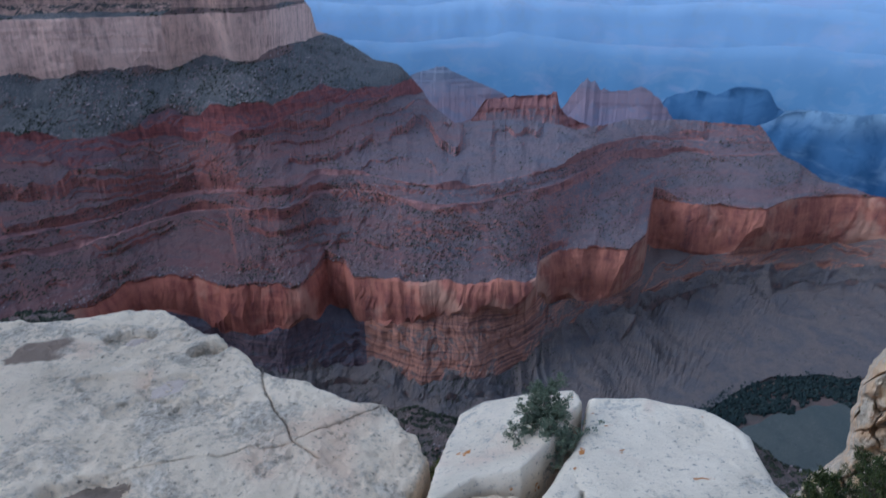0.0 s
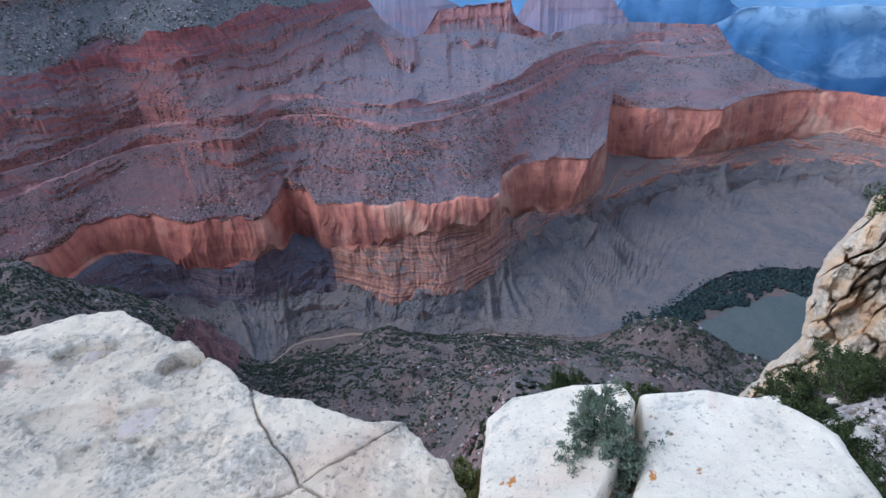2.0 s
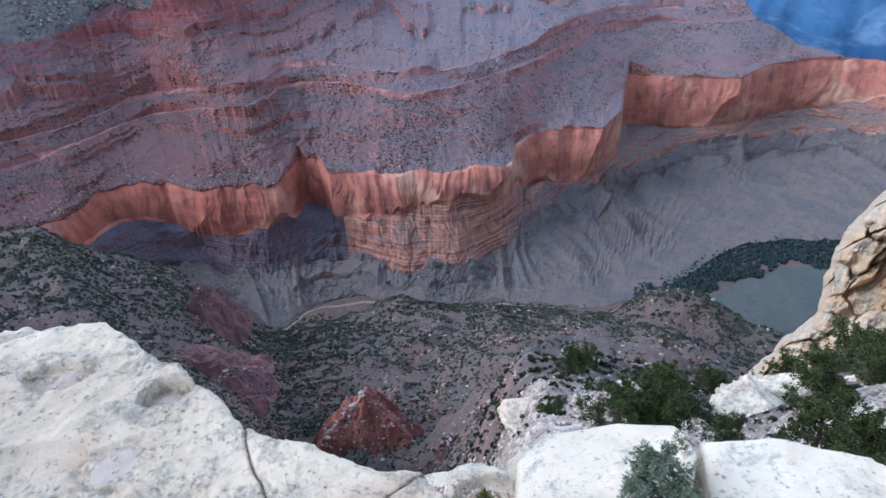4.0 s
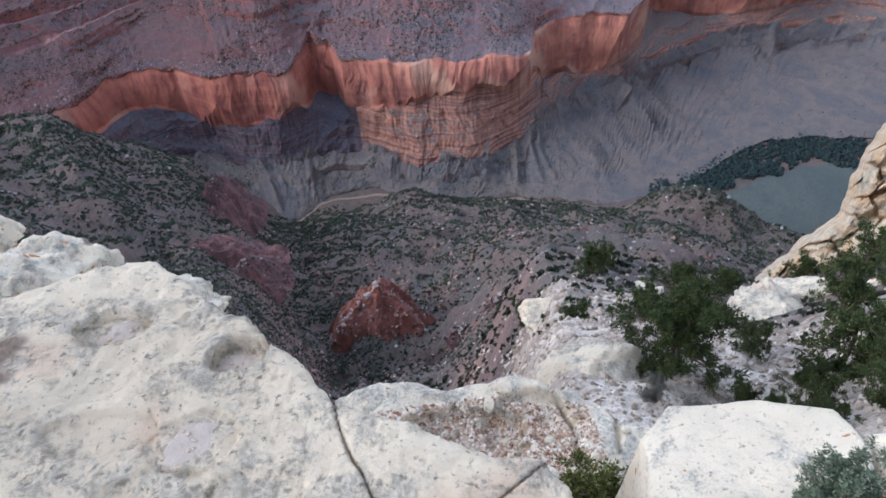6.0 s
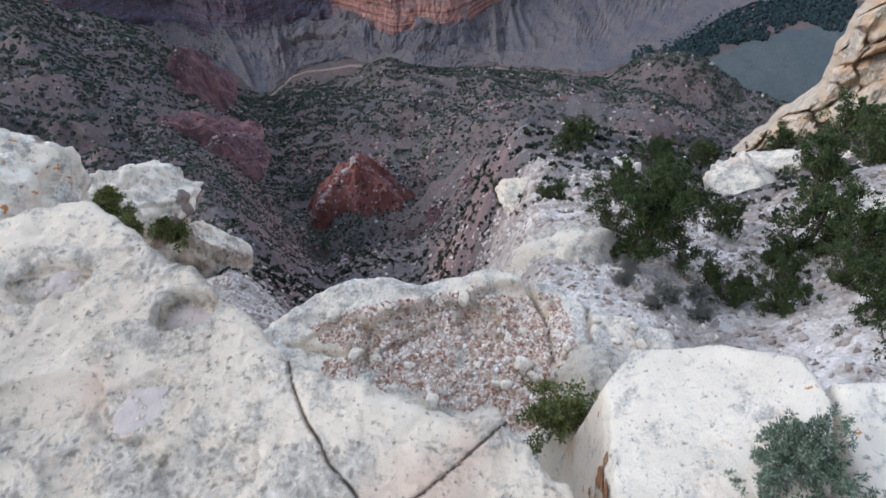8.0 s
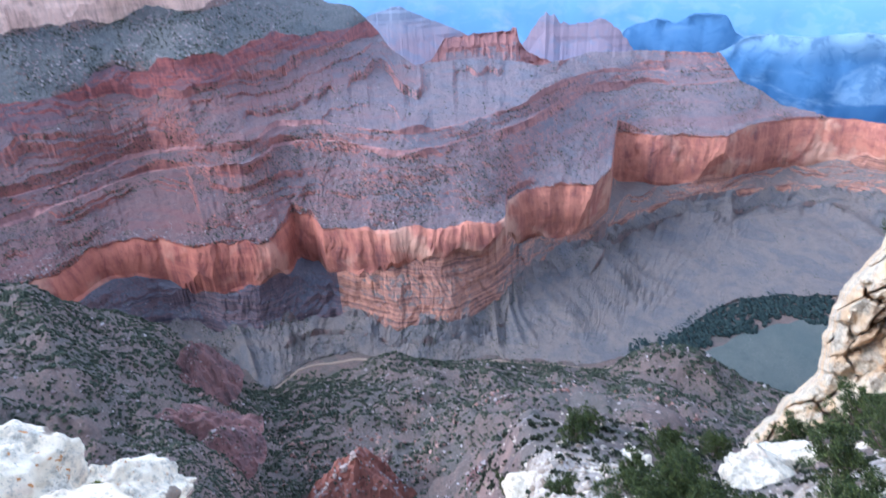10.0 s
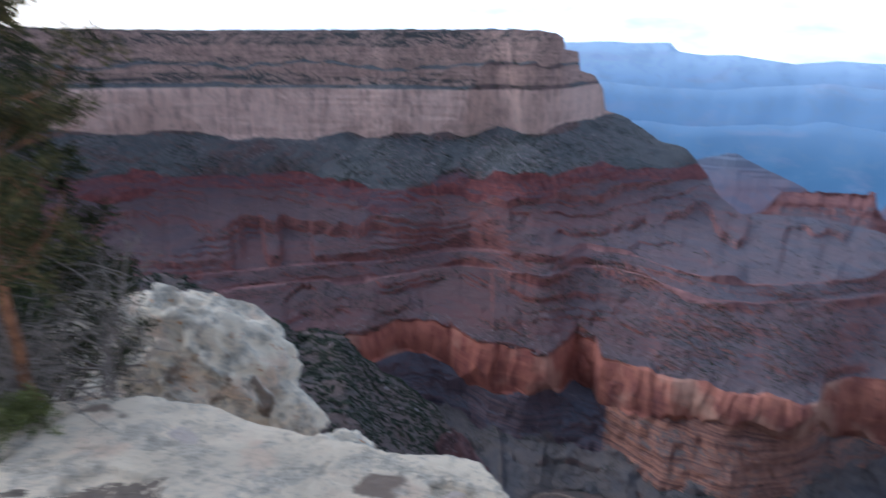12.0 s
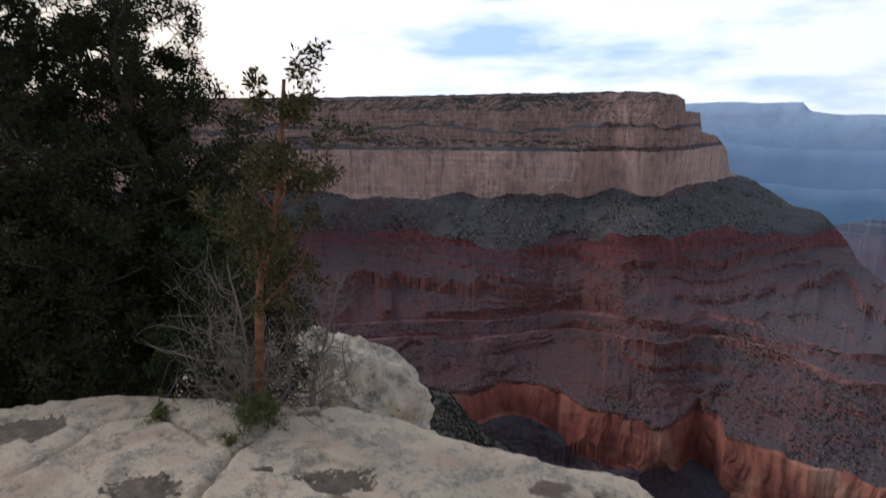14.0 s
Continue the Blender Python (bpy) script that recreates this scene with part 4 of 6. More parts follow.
def creek():
    """Pale dry bed that winds along the foot of the wall."""
    az = np.arange(30, -45, -0.15)
    n = len(az)
    r = curve([(a, d) for a, d in CREEK[1]], az) - 14 + 9 * fbm(np.stack([az / 3.0, np.zeros(n), np.zeros(n)], 1), 3, 91)
    w = 2.0 + 0.9 * vnoise(np.stack([az / 1.5, np.zeros(n), np.ones(n)], 1), 92)
    V = []
    for side in (-1, 1):
        x, y = polar(r + side * w, az)
        V.append(np.stack([x, y, ground_height(x, y) + 2.2 + 0.3 * side], 1))
    for side in (1.1, -1.1):
        x, y = polar(r + side * w, az)
        V.append(np.stack([x, y, ground_height(x, y) - 1.5], 1))
    base = np.array((0, 1100, -907))
    ob = new("creek_bed", mesh_of("creek_bed", np.array([V[3], V[0], V[1], V[2]]).reshape(-1, 3) - base, grid_faces(4, n), M_SOIL))
    ob.location = base
    tagged(ob, "pale dry creek bed winding along the canyon floor", "creek", kind="structure")


creek()
# ---- foreground rock ----
def polygon_distance(x, y, poly):
    """Signed distance to a plan outline, negative inside."""
    P = np.asarray(poly, float)
    Q = np.roll(P, -1, axis=0)
    best = np.full(len(x), 1e9)
    inside = np.zeros(len(x), bool)
    for (ax, ay), (bx, by) in zip(P, Q):
        ex, ey = bx - ax, by - ay
        t = np.clip(((x - ax) * ex + (y - ay) * ey) / (ex * ex + ey * ey), 0, 1)
        best = np.minimum(best, np.hypot(x - ax - t * ex, y - ay - t * ey))
        cross = (ay > y) != (by > y)
        with np.errstate(divide="ignore", invalid="ignore"):
            xi = ax + (y - ay) * ex / np.where(ey == 0, 1e-9, ey)
        inside ^= cross & (x < xi)
    return np.where(inside, -best, best)


def line_distance(x, y, line):
    best = np.full(len(x), 1e9)
    for (ax, ay), (bx, by) in zip(line[:-1], line[1:]):
        ex, ey = bx - ax, by - ay
        t = np.clip(((x - ax) * ex + (y - ay) * ey) / (ex * ex + ey * ey), 0, 1)
        best = np.minimum(best, np.hypot(x - ax - t * ex, y - ay - t * ey))
    return best


def slab_top(x, y, poly, top, depth, seed, rounding, cracks, bowls, bumps, tilt, wave=0.022, ragged=0.016):
    p = np.stack([x, y, np.zeros_like(x)], -1)
    d = polygon_distance(x, y, poly) + ragged * fbm(p / 0.13, 5, seed, 0.6) + ragged * vnoise(p / 0.5, seed + 5)
    z = top + tilt[0] * (x - poly[0][0]) + tilt[1] * (y - poly[0][1])
    rough = smooth(-0.05, 0.35, fbm(p / 0.33, 4, seed + 3)) * (1.0 if wave > 0.015 else 0.12)
    z = z + wave * fbm(p / 0.55, 6, seed + 1, 0.58) + 0.003 * fbm(p / 0.06, 3, seed + 2) + rough * (0.004 * ridged(p / 0.045, 3, seed + 4) - 0.004) - 0.003 * smooth(0.50, 0.68, vnoise(p / 0.019, seed + 14)) * smooth(-0.1, 0.3, fbm(p / 0.2, 3, seed + 15))
    for bx, by, rad, h in bumps:
        z = z + h * np.exp(-((x - bx) ** 2 + (y - by) ** 2) / rad ** 2)
    for bx, by, rx, ry, h in bowls:
        q = np.sqrt(((x - bx) / rx) ** 2 + ((y - by) / ry) ** 2) + 0.16 * fbm(p / 0.07, 4, seed + 8)
        z = z - h * smooth(1.06, 0.92, q)
    for line, width, h in cracks:
        c = line_distance(x + 0.012 * vnoise(p / 0.07, seed + 6), y + 0.012 * vnoise(p / 0.07, seed + 7), line)
        z = z - h * np.exp(-(c / width) ** 2)
    edge = np.clip(-d / rounding, 0, 1)
    z = z - rounding * 0.8 * (1 - np.sqrt(np.clip(1 - (1 - edge) ** 2, 0, 1)))
    out = np.clip(d, 0, None)
    side = out * 22.0
    side = side * (1 + 0.25 * vnoise(np.stack([x * 5, y * 5, side * 6], -1), seed + 12))
    return np.maximum(z - side, top - depth), d


def slab(name, poly, top, depth, label, mat, xs, ys, seed, rounding=0.05, cracks=(), bowls=(), bumps=(), tilt=(0, 0), wave=0.022):
    X, Y = np.meshgrid(xs, ys)
    Z, d = slab_top(X.ravel(), Y.ravel(), poly, top, depth, seed, rounding, cracks, bowls, bumps, tilt, wave, 0.016 if wave > 0.015 else 0.003)
    faces = grid_faces(len(ys), len(xs))
    keep = (d < depth / 10.0)[faces].any(1)
    faces = faces[keep]
    used = np.unique(faces)
    index = np.zeros(len(d), int)
    index[used] = np.arange(len(used))
    cx, cy = np.mean(np.asarray(poly), axis=0)
    base = np.array((cx, cy, top - depth))
    V = np.stack([X.ravel(), Y.ravel(), Z], -1)[used] - base
    ob = new(name, mesh_of(name, V, index[faces], mat))
    ob.location = base
    return tagged(ob, label, "rock")


A_POLY = [(-4.9, 0.7), (-4.37, 1.23), (-3.97, 1.51), (-3.52, 1.76), (-3.2, 1.80), (-2.89, 2.05), (-2.43, 2.18), (-2.06, 2.13), (-1.67, 2.11), (-1.35, 2.16), (-1.05, 2.27),
          (-0.9, 2.12), (-0.76, 2.02), (-0.62, 1.89), (-0.55, 1.74), (-0.36, 1.66), (-0.12, 1.57), (-0.02, 1.44), (0.0, 1.36), (-0.05, 1.2), (-0.08, 0.95),
          (-0.1, 0.3), (-0.1, -1.4), (-4.9, -1.4)]
A_CRACKS = [([(-0.54, 1.76), (-0.45, 1.54), (-0.37, 1.41), (-0.28, 1.34)], 0.0016, 0.026), ([(-0.92, 1.285), (-0.80, 1.30), (-0.71, 1.31), (-0.58, 1.34), (-0.37, 1.40), (-0.22, 1.50), (-0.10, 1.59)], 0.0014, 0.022),
            ([(-3.60, 0.62), (-3.66, 0.9), (-3.73, 1.1), (-3.75, 1.22), (-3.6, 1.43), (-3.34, 1.40), (-3.05, 1.35)], 0.011, 0.045), ([(-2.60, 0.75), (-2.70, 1.02), (-2.78, 1.19), (-2.86, 1.35), (-2.93, 1.55), (-2.95, 1.85)], 0.012, 0.055)]
A_BOWLS = [(-0.745, 1.885, 0.068, 0.046, 0.045), (-1.06, 2.02, 0.09, 0.06, 0.03), (-0.86, 1.58, 0.10, 0.05, 0.012), (-0.66, 1.55, 0.09, 0.05, 0.012), (-1.0, 1.72, 0.12, 0.05, 0.015), (-2.26, 1.48, 0.24, 0.13, 0.03), (-2.99, 0.93, 0.22, 0.14, 0.025), (-4.12, 0.92, 0.26, 0.2, 0.025), (-0.80, 1.68, 0.09, 0.06, 0.012), (-0.75, 1.0, 0.14, 0.08, 0.02), (-0.86, 1.235, 0.11, 0.055, 0.028)]
slab("limestone_slab", A_POLY, -1.20, 0.75, "broad pale weathered limestone slab with cracks at the canyon edge", M_SLAB,
     np.concatenate([np.arange(-5.1, -1.75, 0.022), np.arange(-1.75, -0.78, 0.0075), np.arange(-0.78, 0.16, 0.0042)]),
     np.concatenate([np.arange(-1.5, 0.7, 0.05), np.arange(0.7, 1.25, 0.009), np.arange(1.25, 1.85, 0.0042), np.arange(1.85, 2.42, 0.0068)]), 101,
     0.03, A_CRACKS, A_BOWLS, [(-1.05, 2.15, 0.22, -0.02)])
B_POLY = [(-0.02, 1.02), (0.02, 1.29), (0.06, 1.48), (0.11, 1.66), (0.20, 1.74), (0.36, 1.70), (0.475, 1.63), (0.47, 1.52), (0.34, 1.31), (0.235, 1.19), (0.12, 1.19), (0.0, 1.11)]
slab("limestone_block", B_POLY, -1.11, 0.8, "pale limestone block with orange lichen beside a rooted shrub", M_LICHEN_BLOCK, np.arange(-0.14, 0.60, 0.0062), np.arange(0.9, 1.88, 0.0062), 111, 0.016, tilt=(0.25, -0.38), wave=0.009)
C_POLY = [(0.50, 1.565), (0.66, 1.55), (0.82, 1.46), (0.885, 1.32), (0.84, 1.12), (0.95, 0.6), (1.4, 0.2), (1.4, -1.4), (0.28, -1.4), (0.265, 0.9), (0.255, 1.1), (0.38, 1.28), (0.44, 1.39)]
slab("limestone_block", C_POLY, -1.198, 0.7, "wide flat limestone block with rusty spots at the edge", M_LICHEN_BLOCK,
     np.concatenate([np.arange(0.14, 1.0, 0.0066), np.arange(1.0, 1.6, 0.04)]), np.concatenate([np.arange(-1.5, 0.6, 0.05), np.arange(0.6, 1.7, 0.0066)]), 121, 0.035,
     [([(0.36, 1.12), (0.33, 0.95), (0.30, 0.7)], 0.004, 0.03)], tilt=(0, -0.15), wave=0.010)
D_POLY = [(-0.03, 1.05), (0.0, 1.08), (0.12, 1.155), (0.215, 1.155), (0.235, 1.05), (0.245, 0.9), (0.25, -1.4), (-0.07, -1.4), (-0.06, 0.3), (-0.05, 0.95)]
slab("limestone_block", D_POLY, -1.17, 0.65, "narrow pale limestone piece wedged between larger slabs", M_SLAB, np.arange(-0.16, 0.34, 0.009),
     np.concatenate([np.arange(-1.5, 0.6, 0.05), np.arange(0.6, 1.25, 0.009)]), 131, 0.02)


def icosphere(level):
    bm = bmesh.new()
    bmesh.ops.create_icosphere(bm, subdivisions=level, radius=1.0)
    v = np.array([x.co[:] for x in bm.verts])
    f = np.array([[x.index for x in q.verts] for q in bm.faces])
    bm.free()
    return v, f


def lichen_streak():
    """Orange crust down the side of the block."""
    us, ws = np.linspace(0, 1, 16), np.linspace(0, 1, 30)
    U, W = np.meshgrid(us, ws)
    p = np.stack([U.ravel() * 1.2, W.ravel() * 2.5, np.zeros(U.size)], 1)
    U = U + 0.16 * fbm(p * 2, 4, 71).reshape(U.shape)
    drop = 0.02 + 0.26 * W
    x = 0.050 + 0.030 * U - 0.95 * (drop / 22 + 0.012)
    y = 1.40 + 0.10 * U + 0.25 * (drop / 22 + 0.012)
    keep = (fbm(p * 3.5, 4, 72) > -0.15).reshape(U.shape)
    f = grid_faces(30, 16)
    f = f[keep.ravel()[f].all(1)]
    base = np.array((0.05, 1.45, -1.3))
    ob = new("lichen_crust", mesh_of("lichen_crust", np.stack([x, y, -1.262 - drop], -1).reshape(-1, 3) - base, f, M_LICHEN))
    ob.location = base
    tagged(ob, "orange lichen crust streaking the side of the block", "lichen")


lichen_streak()


def silt(name, x0, y0, rx, ry, turn, seed, label, mat, lift=0.002):
    """Thin spread of fine soil that follows a hollow of the slab."""
    n, rows = 72, 12
    th = np.linspace(0, 2 * np.pi, n, endpoint=False)
    out = 1 + 0.30 * fbm(np.stack([np.cos(th) * 1.6, np.sin(th) * 1.6, np.full(n, seed * 1.0)], 1), 5, seed, 0.6)
    q = np.linspace(0, 1, rows)[:, None]
    u, w = q * out * np.cos(th) * rx, q * out * np.sin(th) * ry
    c, s = math.cos(radians(turn)), math.sin(radians(turn))
    x, y = (x0 + u * c - w * s).ravel(), (y0 + u * s + w * c).ravel()
    z, _ = slab_top(x, y, A_POLY, -1.20, 0.75, 101, 0.03, A_CRACKS, A_BOWLS, [(-1.05, 2.15, 0.22, -0.02)], (0, 0))
    z = z + lift * (1 - np.repeat(q[:, 0], n) ** 4 * 1.6)
    base = np.array((x0, y0, -1.2))
    ob = new(name, mesh_of(name, np.stack([x, y, z], 1) - base, grid_faces(rows, n, True), mat))
    ob.location = base
    return tagged(ob, label, "soil")


for x, y, rx, ry, turn in [(-0.742, 1.885, 0.058, 0.036, -20), (-0.80, 1.68, 0.062, 0.040, 40), (-1.06, 2.02, 0.05, 0.035, 20), (-2.31, 1.90, 0.10, 0.05, -20)]:
    silt("silt_patch", x, y, rx, ry, turn, int(abs(x * 100)), "thin pinkish silt lying in a hollow of the slab", M_SILT)
for x, y, rx, ry, turn in [(-2.99, 0.93, 0.20, 0.13, 30), (-2.26, 1.48, 0.22, 0.11, 35), (-4.12, 0.92, 0.22, 0.18, 40), (-2.62, 1.33, 0.07, 0.03, 30), (-0.86, 1.235, 0.095, 0.045, 10), (-0.74, 1.18, 0.05, 0.022, 20)]:
    silt("damp_silt", x, y, rx, ry, turn, int(abs(x * 100)), "damp brown silt stain in a shallow slab hollow", M_DAMP, 0.003)
rng = np.random.default_rng(12)
for k in range(26):
    a, r = rng.uniform(0, 6.28), rng.uniform(0, 0.05)
    cx, cy = [(-0.742, 1.885), (-0.80, 1.68), (-0.92, 1.82), (-1.06, 2.02)][k % 4]
    x, y = cx + r * math.cos(a), cy + 0.7 * r * math.sin(a)
    z, _ = slab_top(np.array([x]), np.array([y]), A_POLY, -1.20, 0.75, 101, 0.03, A_CRACKS, A_BOWLS, [(-1.05, 2.15, 0.22, -0.02)], (0, 0))
    v, f = icosphere(2)
    s = rng.uniform(0.0022, 0.0055)
    v = v * (1 + 0.15 * rng.normal(size=(len(v), 1))) * np.array((s, s * 0.8, s * 0.6))
    pebble = new("pebble", mesh_of("pebble", v, f, M_SLAB))
    pebble.location = (x, y, float(z[0]) + 0.003)
    tagged(pebble, "small pale limestone pebble lying on the silt", "pebble", "pebbles on the slab")


ICO = {k: icosphere(k) for k in (1, 2, 3, 4, 5, 6)}


def rock_shape(size, seed, level=5, cuts=9, rough=0.10, layers=0.0):
    """Boulder: a ball cut by planes, roughened."""
    v, f = ICO[level]
    rng = np.random.default_rng(seed)
    v = v.copy()
    for _ in range(cuts):
        nrm = rng.normal(size=3)
        nrm /= np.linalg.norm(nrm)
        lim = rng.uniform(0.62, 0.9)
        over = np.clip(v @ nrm - lim, 0, None)
        v = v - over[:, None] * nrm * 0.88
    d = rough * fbm(v * 1.7 + seed, 4, seed) + rough * 0.35 * ridged(v * 5 + seed, 4, seed + 3)
    if layers:
        d = d + layers * vnoise(np.stack([v[:, 0] * 0.7, v[:, 1] * 0.7, v[:, 2] * 9], -1), seed + 7)
    if level > 4:                                # open joints
        d = d - 0.07 * np.exp(-(vnoise(v * 2.3 + seed, seed + 11) / 0.035) ** 2) - 0.05 * np.exp(-(vnoise(v * np.array((1.5, 1.5, 5.0)) + seed, seed + 12) / 0.04) ** 2)
    v = v * (1 + d)[:, None]
    return v * np.asarray(size), f


def boulder(name, loc, size, seed, label, mat, level=5, turn=(0, 0, 0), layers=0.0, cuts=9, rough=0.10):
    v, f = rock_shape(size, seed, level, cuts, rough, layers)
    v = v @ np.array(Euler([radians(a) for a in turn]).to_matrix()).T
    ob = new(name, mesh_of(name, v, f, mat))
    ob.location = loc
    return tagged(ob, label, "rock")


boulder("lichen_boulder", (-6.1, 5.95, -3.88), (1.55, 1.15, 1.15), 3, "craggy layered limestone outcrop with orange lichen beside the slab", M_LICHEN_ROCK, 6, (8, 30, 20), 0.13, 16, 0.17)
boulder("lichen_boulder", (-7.3, 5.3, -3.9), (1.2, 1.0, 1.1), 9, "craggy layered limestone outcrop with orange lichen beside the slab", M_LICHEN_ROCK, 6, (0, -12, 60), 0.10, 14, 0.16)
boulder("limestone_boulder", (-4.78, 5.9, -4.1), (0.30, 0.35, 0.42), 8, "rounded limestone knob streaked with orange lichen", M_LICHEN_ROCK, 5, (0, 10, 0), 0.05)
boulder("limestone_boulder", (-3.5, 4.55, -3.98), (0.80, 0.75, 0.68), 17, "grey streaked limestone outcrop below the slab", M_LICHEN_ROCK, 6, (14, 24, 0), 0.07, 10, 0.12)
boulder("limestone_boulder", (-6.1, 9.5, -10.0), (1.6, 1.2, 1.35), 12, "grey limestone knob with shrubs on the slope below the slab", M_LICHEN_ROCK, 6, (0, 18, 40), 0.06, 12, 0.13)
boulder("limestone_boulder", (-5.1, 9.9, -11.8), (0.9, 0.9, 1.3), 13, "grey limestone knob with shrubs on the slope below the slab", M_LICHEN_ROCK, 6, (0, 8, 10), 0.06, 12, 0.13)

# pale ledge with a gravel hollow just below the edge
L_POLY = [(-1.9, 3.2), (-1.42, 3.64), (-1.12, 3.81), (-0.77, 3.87), (-0.51, 3.86), (-0.25, 3.76), (-0.07, 3.78), (0.24, 3.78), (0.44, 3.71), (0.69, 3.63), (0.98, 3.4), (1.25, 3.27), (1.5, 3.1),
          (1.6, 2.4), (1.2, 1.9), (-1.2, 1.9), (-1.9, 2.4)]
L_CRACKS = [([(0.5, 3.75), (0.62, 3.3), (0.55, 2.8)], 0.02, 0.10), ([(-1.3, 3.4), (-0.7, 3.2), (-0.2, 3.4)], 0.02, 0.06), ([(0.95, 3.4), (0.85, 3.0), (0.9, 2.6)], 0.018, 0.09)]
L_BOWLS = [(-0.25, 3.28, 0.55, 0.30, 0.10), (-0.9, 3.35, 0.3, 0.15, 0.05), (0.3, 3.4, 0.35, 0.22, 0.07)]
L_BUMPS = [(-0.7, 3.75, 0.30, 0.06), (0.2, 3.7, 0.3, 0.06), (0.75, 3.1, 0.25, 0.10), (-1.2, 3.6, 0.25, -0.05)]
slab("limestone_ledge", L_POLY, -4.16, 1.3, "cream limestone ledge with a gravel-filled hollow below the slab", M_LEDGE_ROCK, np.arange(-2.1, 1.85, 0.016), np.arange(1.8, 4.1, 0.014), 141, 0.12,
     L_CRACKS, L_BOWLS, L_BUMPS, wave=0.05)
for loc, size, seed in [((1.35, 5.0, -6.5), (0.75, 0.6, 0.85), 24), ((0.85, 2.75, -4.15), (0.28, 0.3, 0.22), 25), ((3.0, 9.9, -11.0), (1.7, 0.6, 0.45), 27), ((5.2, 12.5, -14.2), (1.5, 0.7, 0.6), 28),
                        ((9.0, 11.6, -14.2), (1.6, 1.0, 0.9), 29), ((10.8, 12.8, -15.0), (1.4, 1.0, 0.9), 40), ((5.6, 5.6, -7.2), (0.8, 0.6, 0.4), 41)]:
    boulder("limestone_outcrop", loc, size, seed, "cream limestone outcrop on the scree slope", M_WARM_ROCK, 5, (0, 0, seed * 40), 0.05, 10, 0.13)


RIB_EDGE = [(-42.9, -24.6), (-41.15, -27.6), (-40.9, -31.3), (-41.2, -34.8), (-40.0, -36.5), (-38.3, -39.4), (-36.1, -43.1), (-35.4, -46), (-36.8, -49)]


def rock_rib():
    """Steep limestone rib that climbs away: a face of slanting blocks parted by dark joints."""
    base = np.array((22.0, 23.5, -40.0))
    rib = thing("rock_rib", base, "steep cracked cream and tan limestone rib with junipers", "cliff")
    rng = np.random.default_rng(4)
    nu, nv = 300, 340
    el = np.linspace(-24.7, -49, nu)
    edge = np.interp(-el, [-e for _, e in RIB_EDGE], [a for a, _ in RIB_EDGE])
    v = np.linspace(0, 1, nv) ** 1.3
    E = np.repeat(el[:, None], nv, 1)
    p2 = np.stack([E * 0.9, np.zeros_like(E), np.zeros_like(E)], -1).reshape(-1, 3)
    A = edge[:, None] - 17 * v[None] + 0.25 * fbm(p2, 4, 5).reshape(E.shape) * (1 - v[None])
    # slanting joints: blocks longer up the slope than across
    p = (A + 42) * 0.8 + (E + 35) * 0.62
    q = ((E + 35) * 0.8 - (A + 42) * 0.62) * 0.42
    wob = np.stack([p * 0.7, q * 0.7, np.zeros_like(p)], -1).reshape(-1, 3)
    p = p + 0.5 * fbm(wob, 4, 7).reshape(p.shape)
    q = q + 0.3 * fbm(wob, 4, 8).reshape(p.shape)
    seeds = rng.uniform((-16, -8), (16, 8), (240, 2))
    near = np.full(p.shape, 99.0)
    second = np.full(p.shape, 99.0)
    who = np.zeros(p.shape, int)
    for k, (a, b) in enumerate(seeds):
        d = np.hypot(p - a, q - b)
        first = d < near
        second = np.where(first, near, np.minimum(second, d))
        who = np.where(first, k, who)
        near = np.where(first, d, near)
    joint = second - near
    proud = rng.uniform(-0.7, 0.7, len(seeds))[who]
    lean = rng.uniform(-0.35, 0.35, len(seeds))[who] * (p - seeds[who, 0])
    fine = np.stack([A * 1.6, E * 1.6, np.zeros_like(A)], -1).reshape(-1, 3)
    relief = proud * smooth(0.0, 0.15, joint) + lean - 1.2 * np.exp(-(joint / 0.13) ** 2) + 0.10 * fbm(fine, 5, 9).reshape(A.shape) + 0.15 * ridged(fine * 0.6, 4, 10).reshape(A.shape)
    R = 33.5 - 4.5 * v[None] - relief + 9 * np.exp(-v[None] / 0.012)
    X, Y = polar(R, A)
    V = np.stack([X, Y, R * np.tan(np.radians(E))], -1)
    top = V[0] + np.array((3.0, 3.0, -0.5))
    V = np.concatenate([top[None], V])
    faces = grid_faces(nu + 1, nv)
    owner = np.concatenate([who[:1], who])[:-1, :-1].reshape(-1)
    flat = V.reshape(-1, 3) - base
    for k in np.unique(owner):                   # every block between the joints
        mine = faces[owner == k]
        used, index = np.unique(mine, return_inverse=True)
        part("rock_block", mesh_of("rock_block", flat[used], index.reshape(mine.shape), M_RIB), rib)
    return rib


rock_rib()
for k, (loc, size) in enumerate([((17.8, 20.5, -26.2), (1.8, 1.3, 1.0)), ((15.2, 18.0, -22.6), (1.5, 1.2, 0.8)), ((19.2, 19.0, -23.4), (1.6, 1.4, 1.0)), ((13.5, 12.8, -15.6), (1.2, 1.0, 0.7))]):
    boulder("limestone_outcrop", loc, size, 60 + k, "broken pale limestone outcrop among junipers", M_WARM_ROCK, 5, (0, 0, 30 * k), 0.04, 14, 0.13)


crags = []


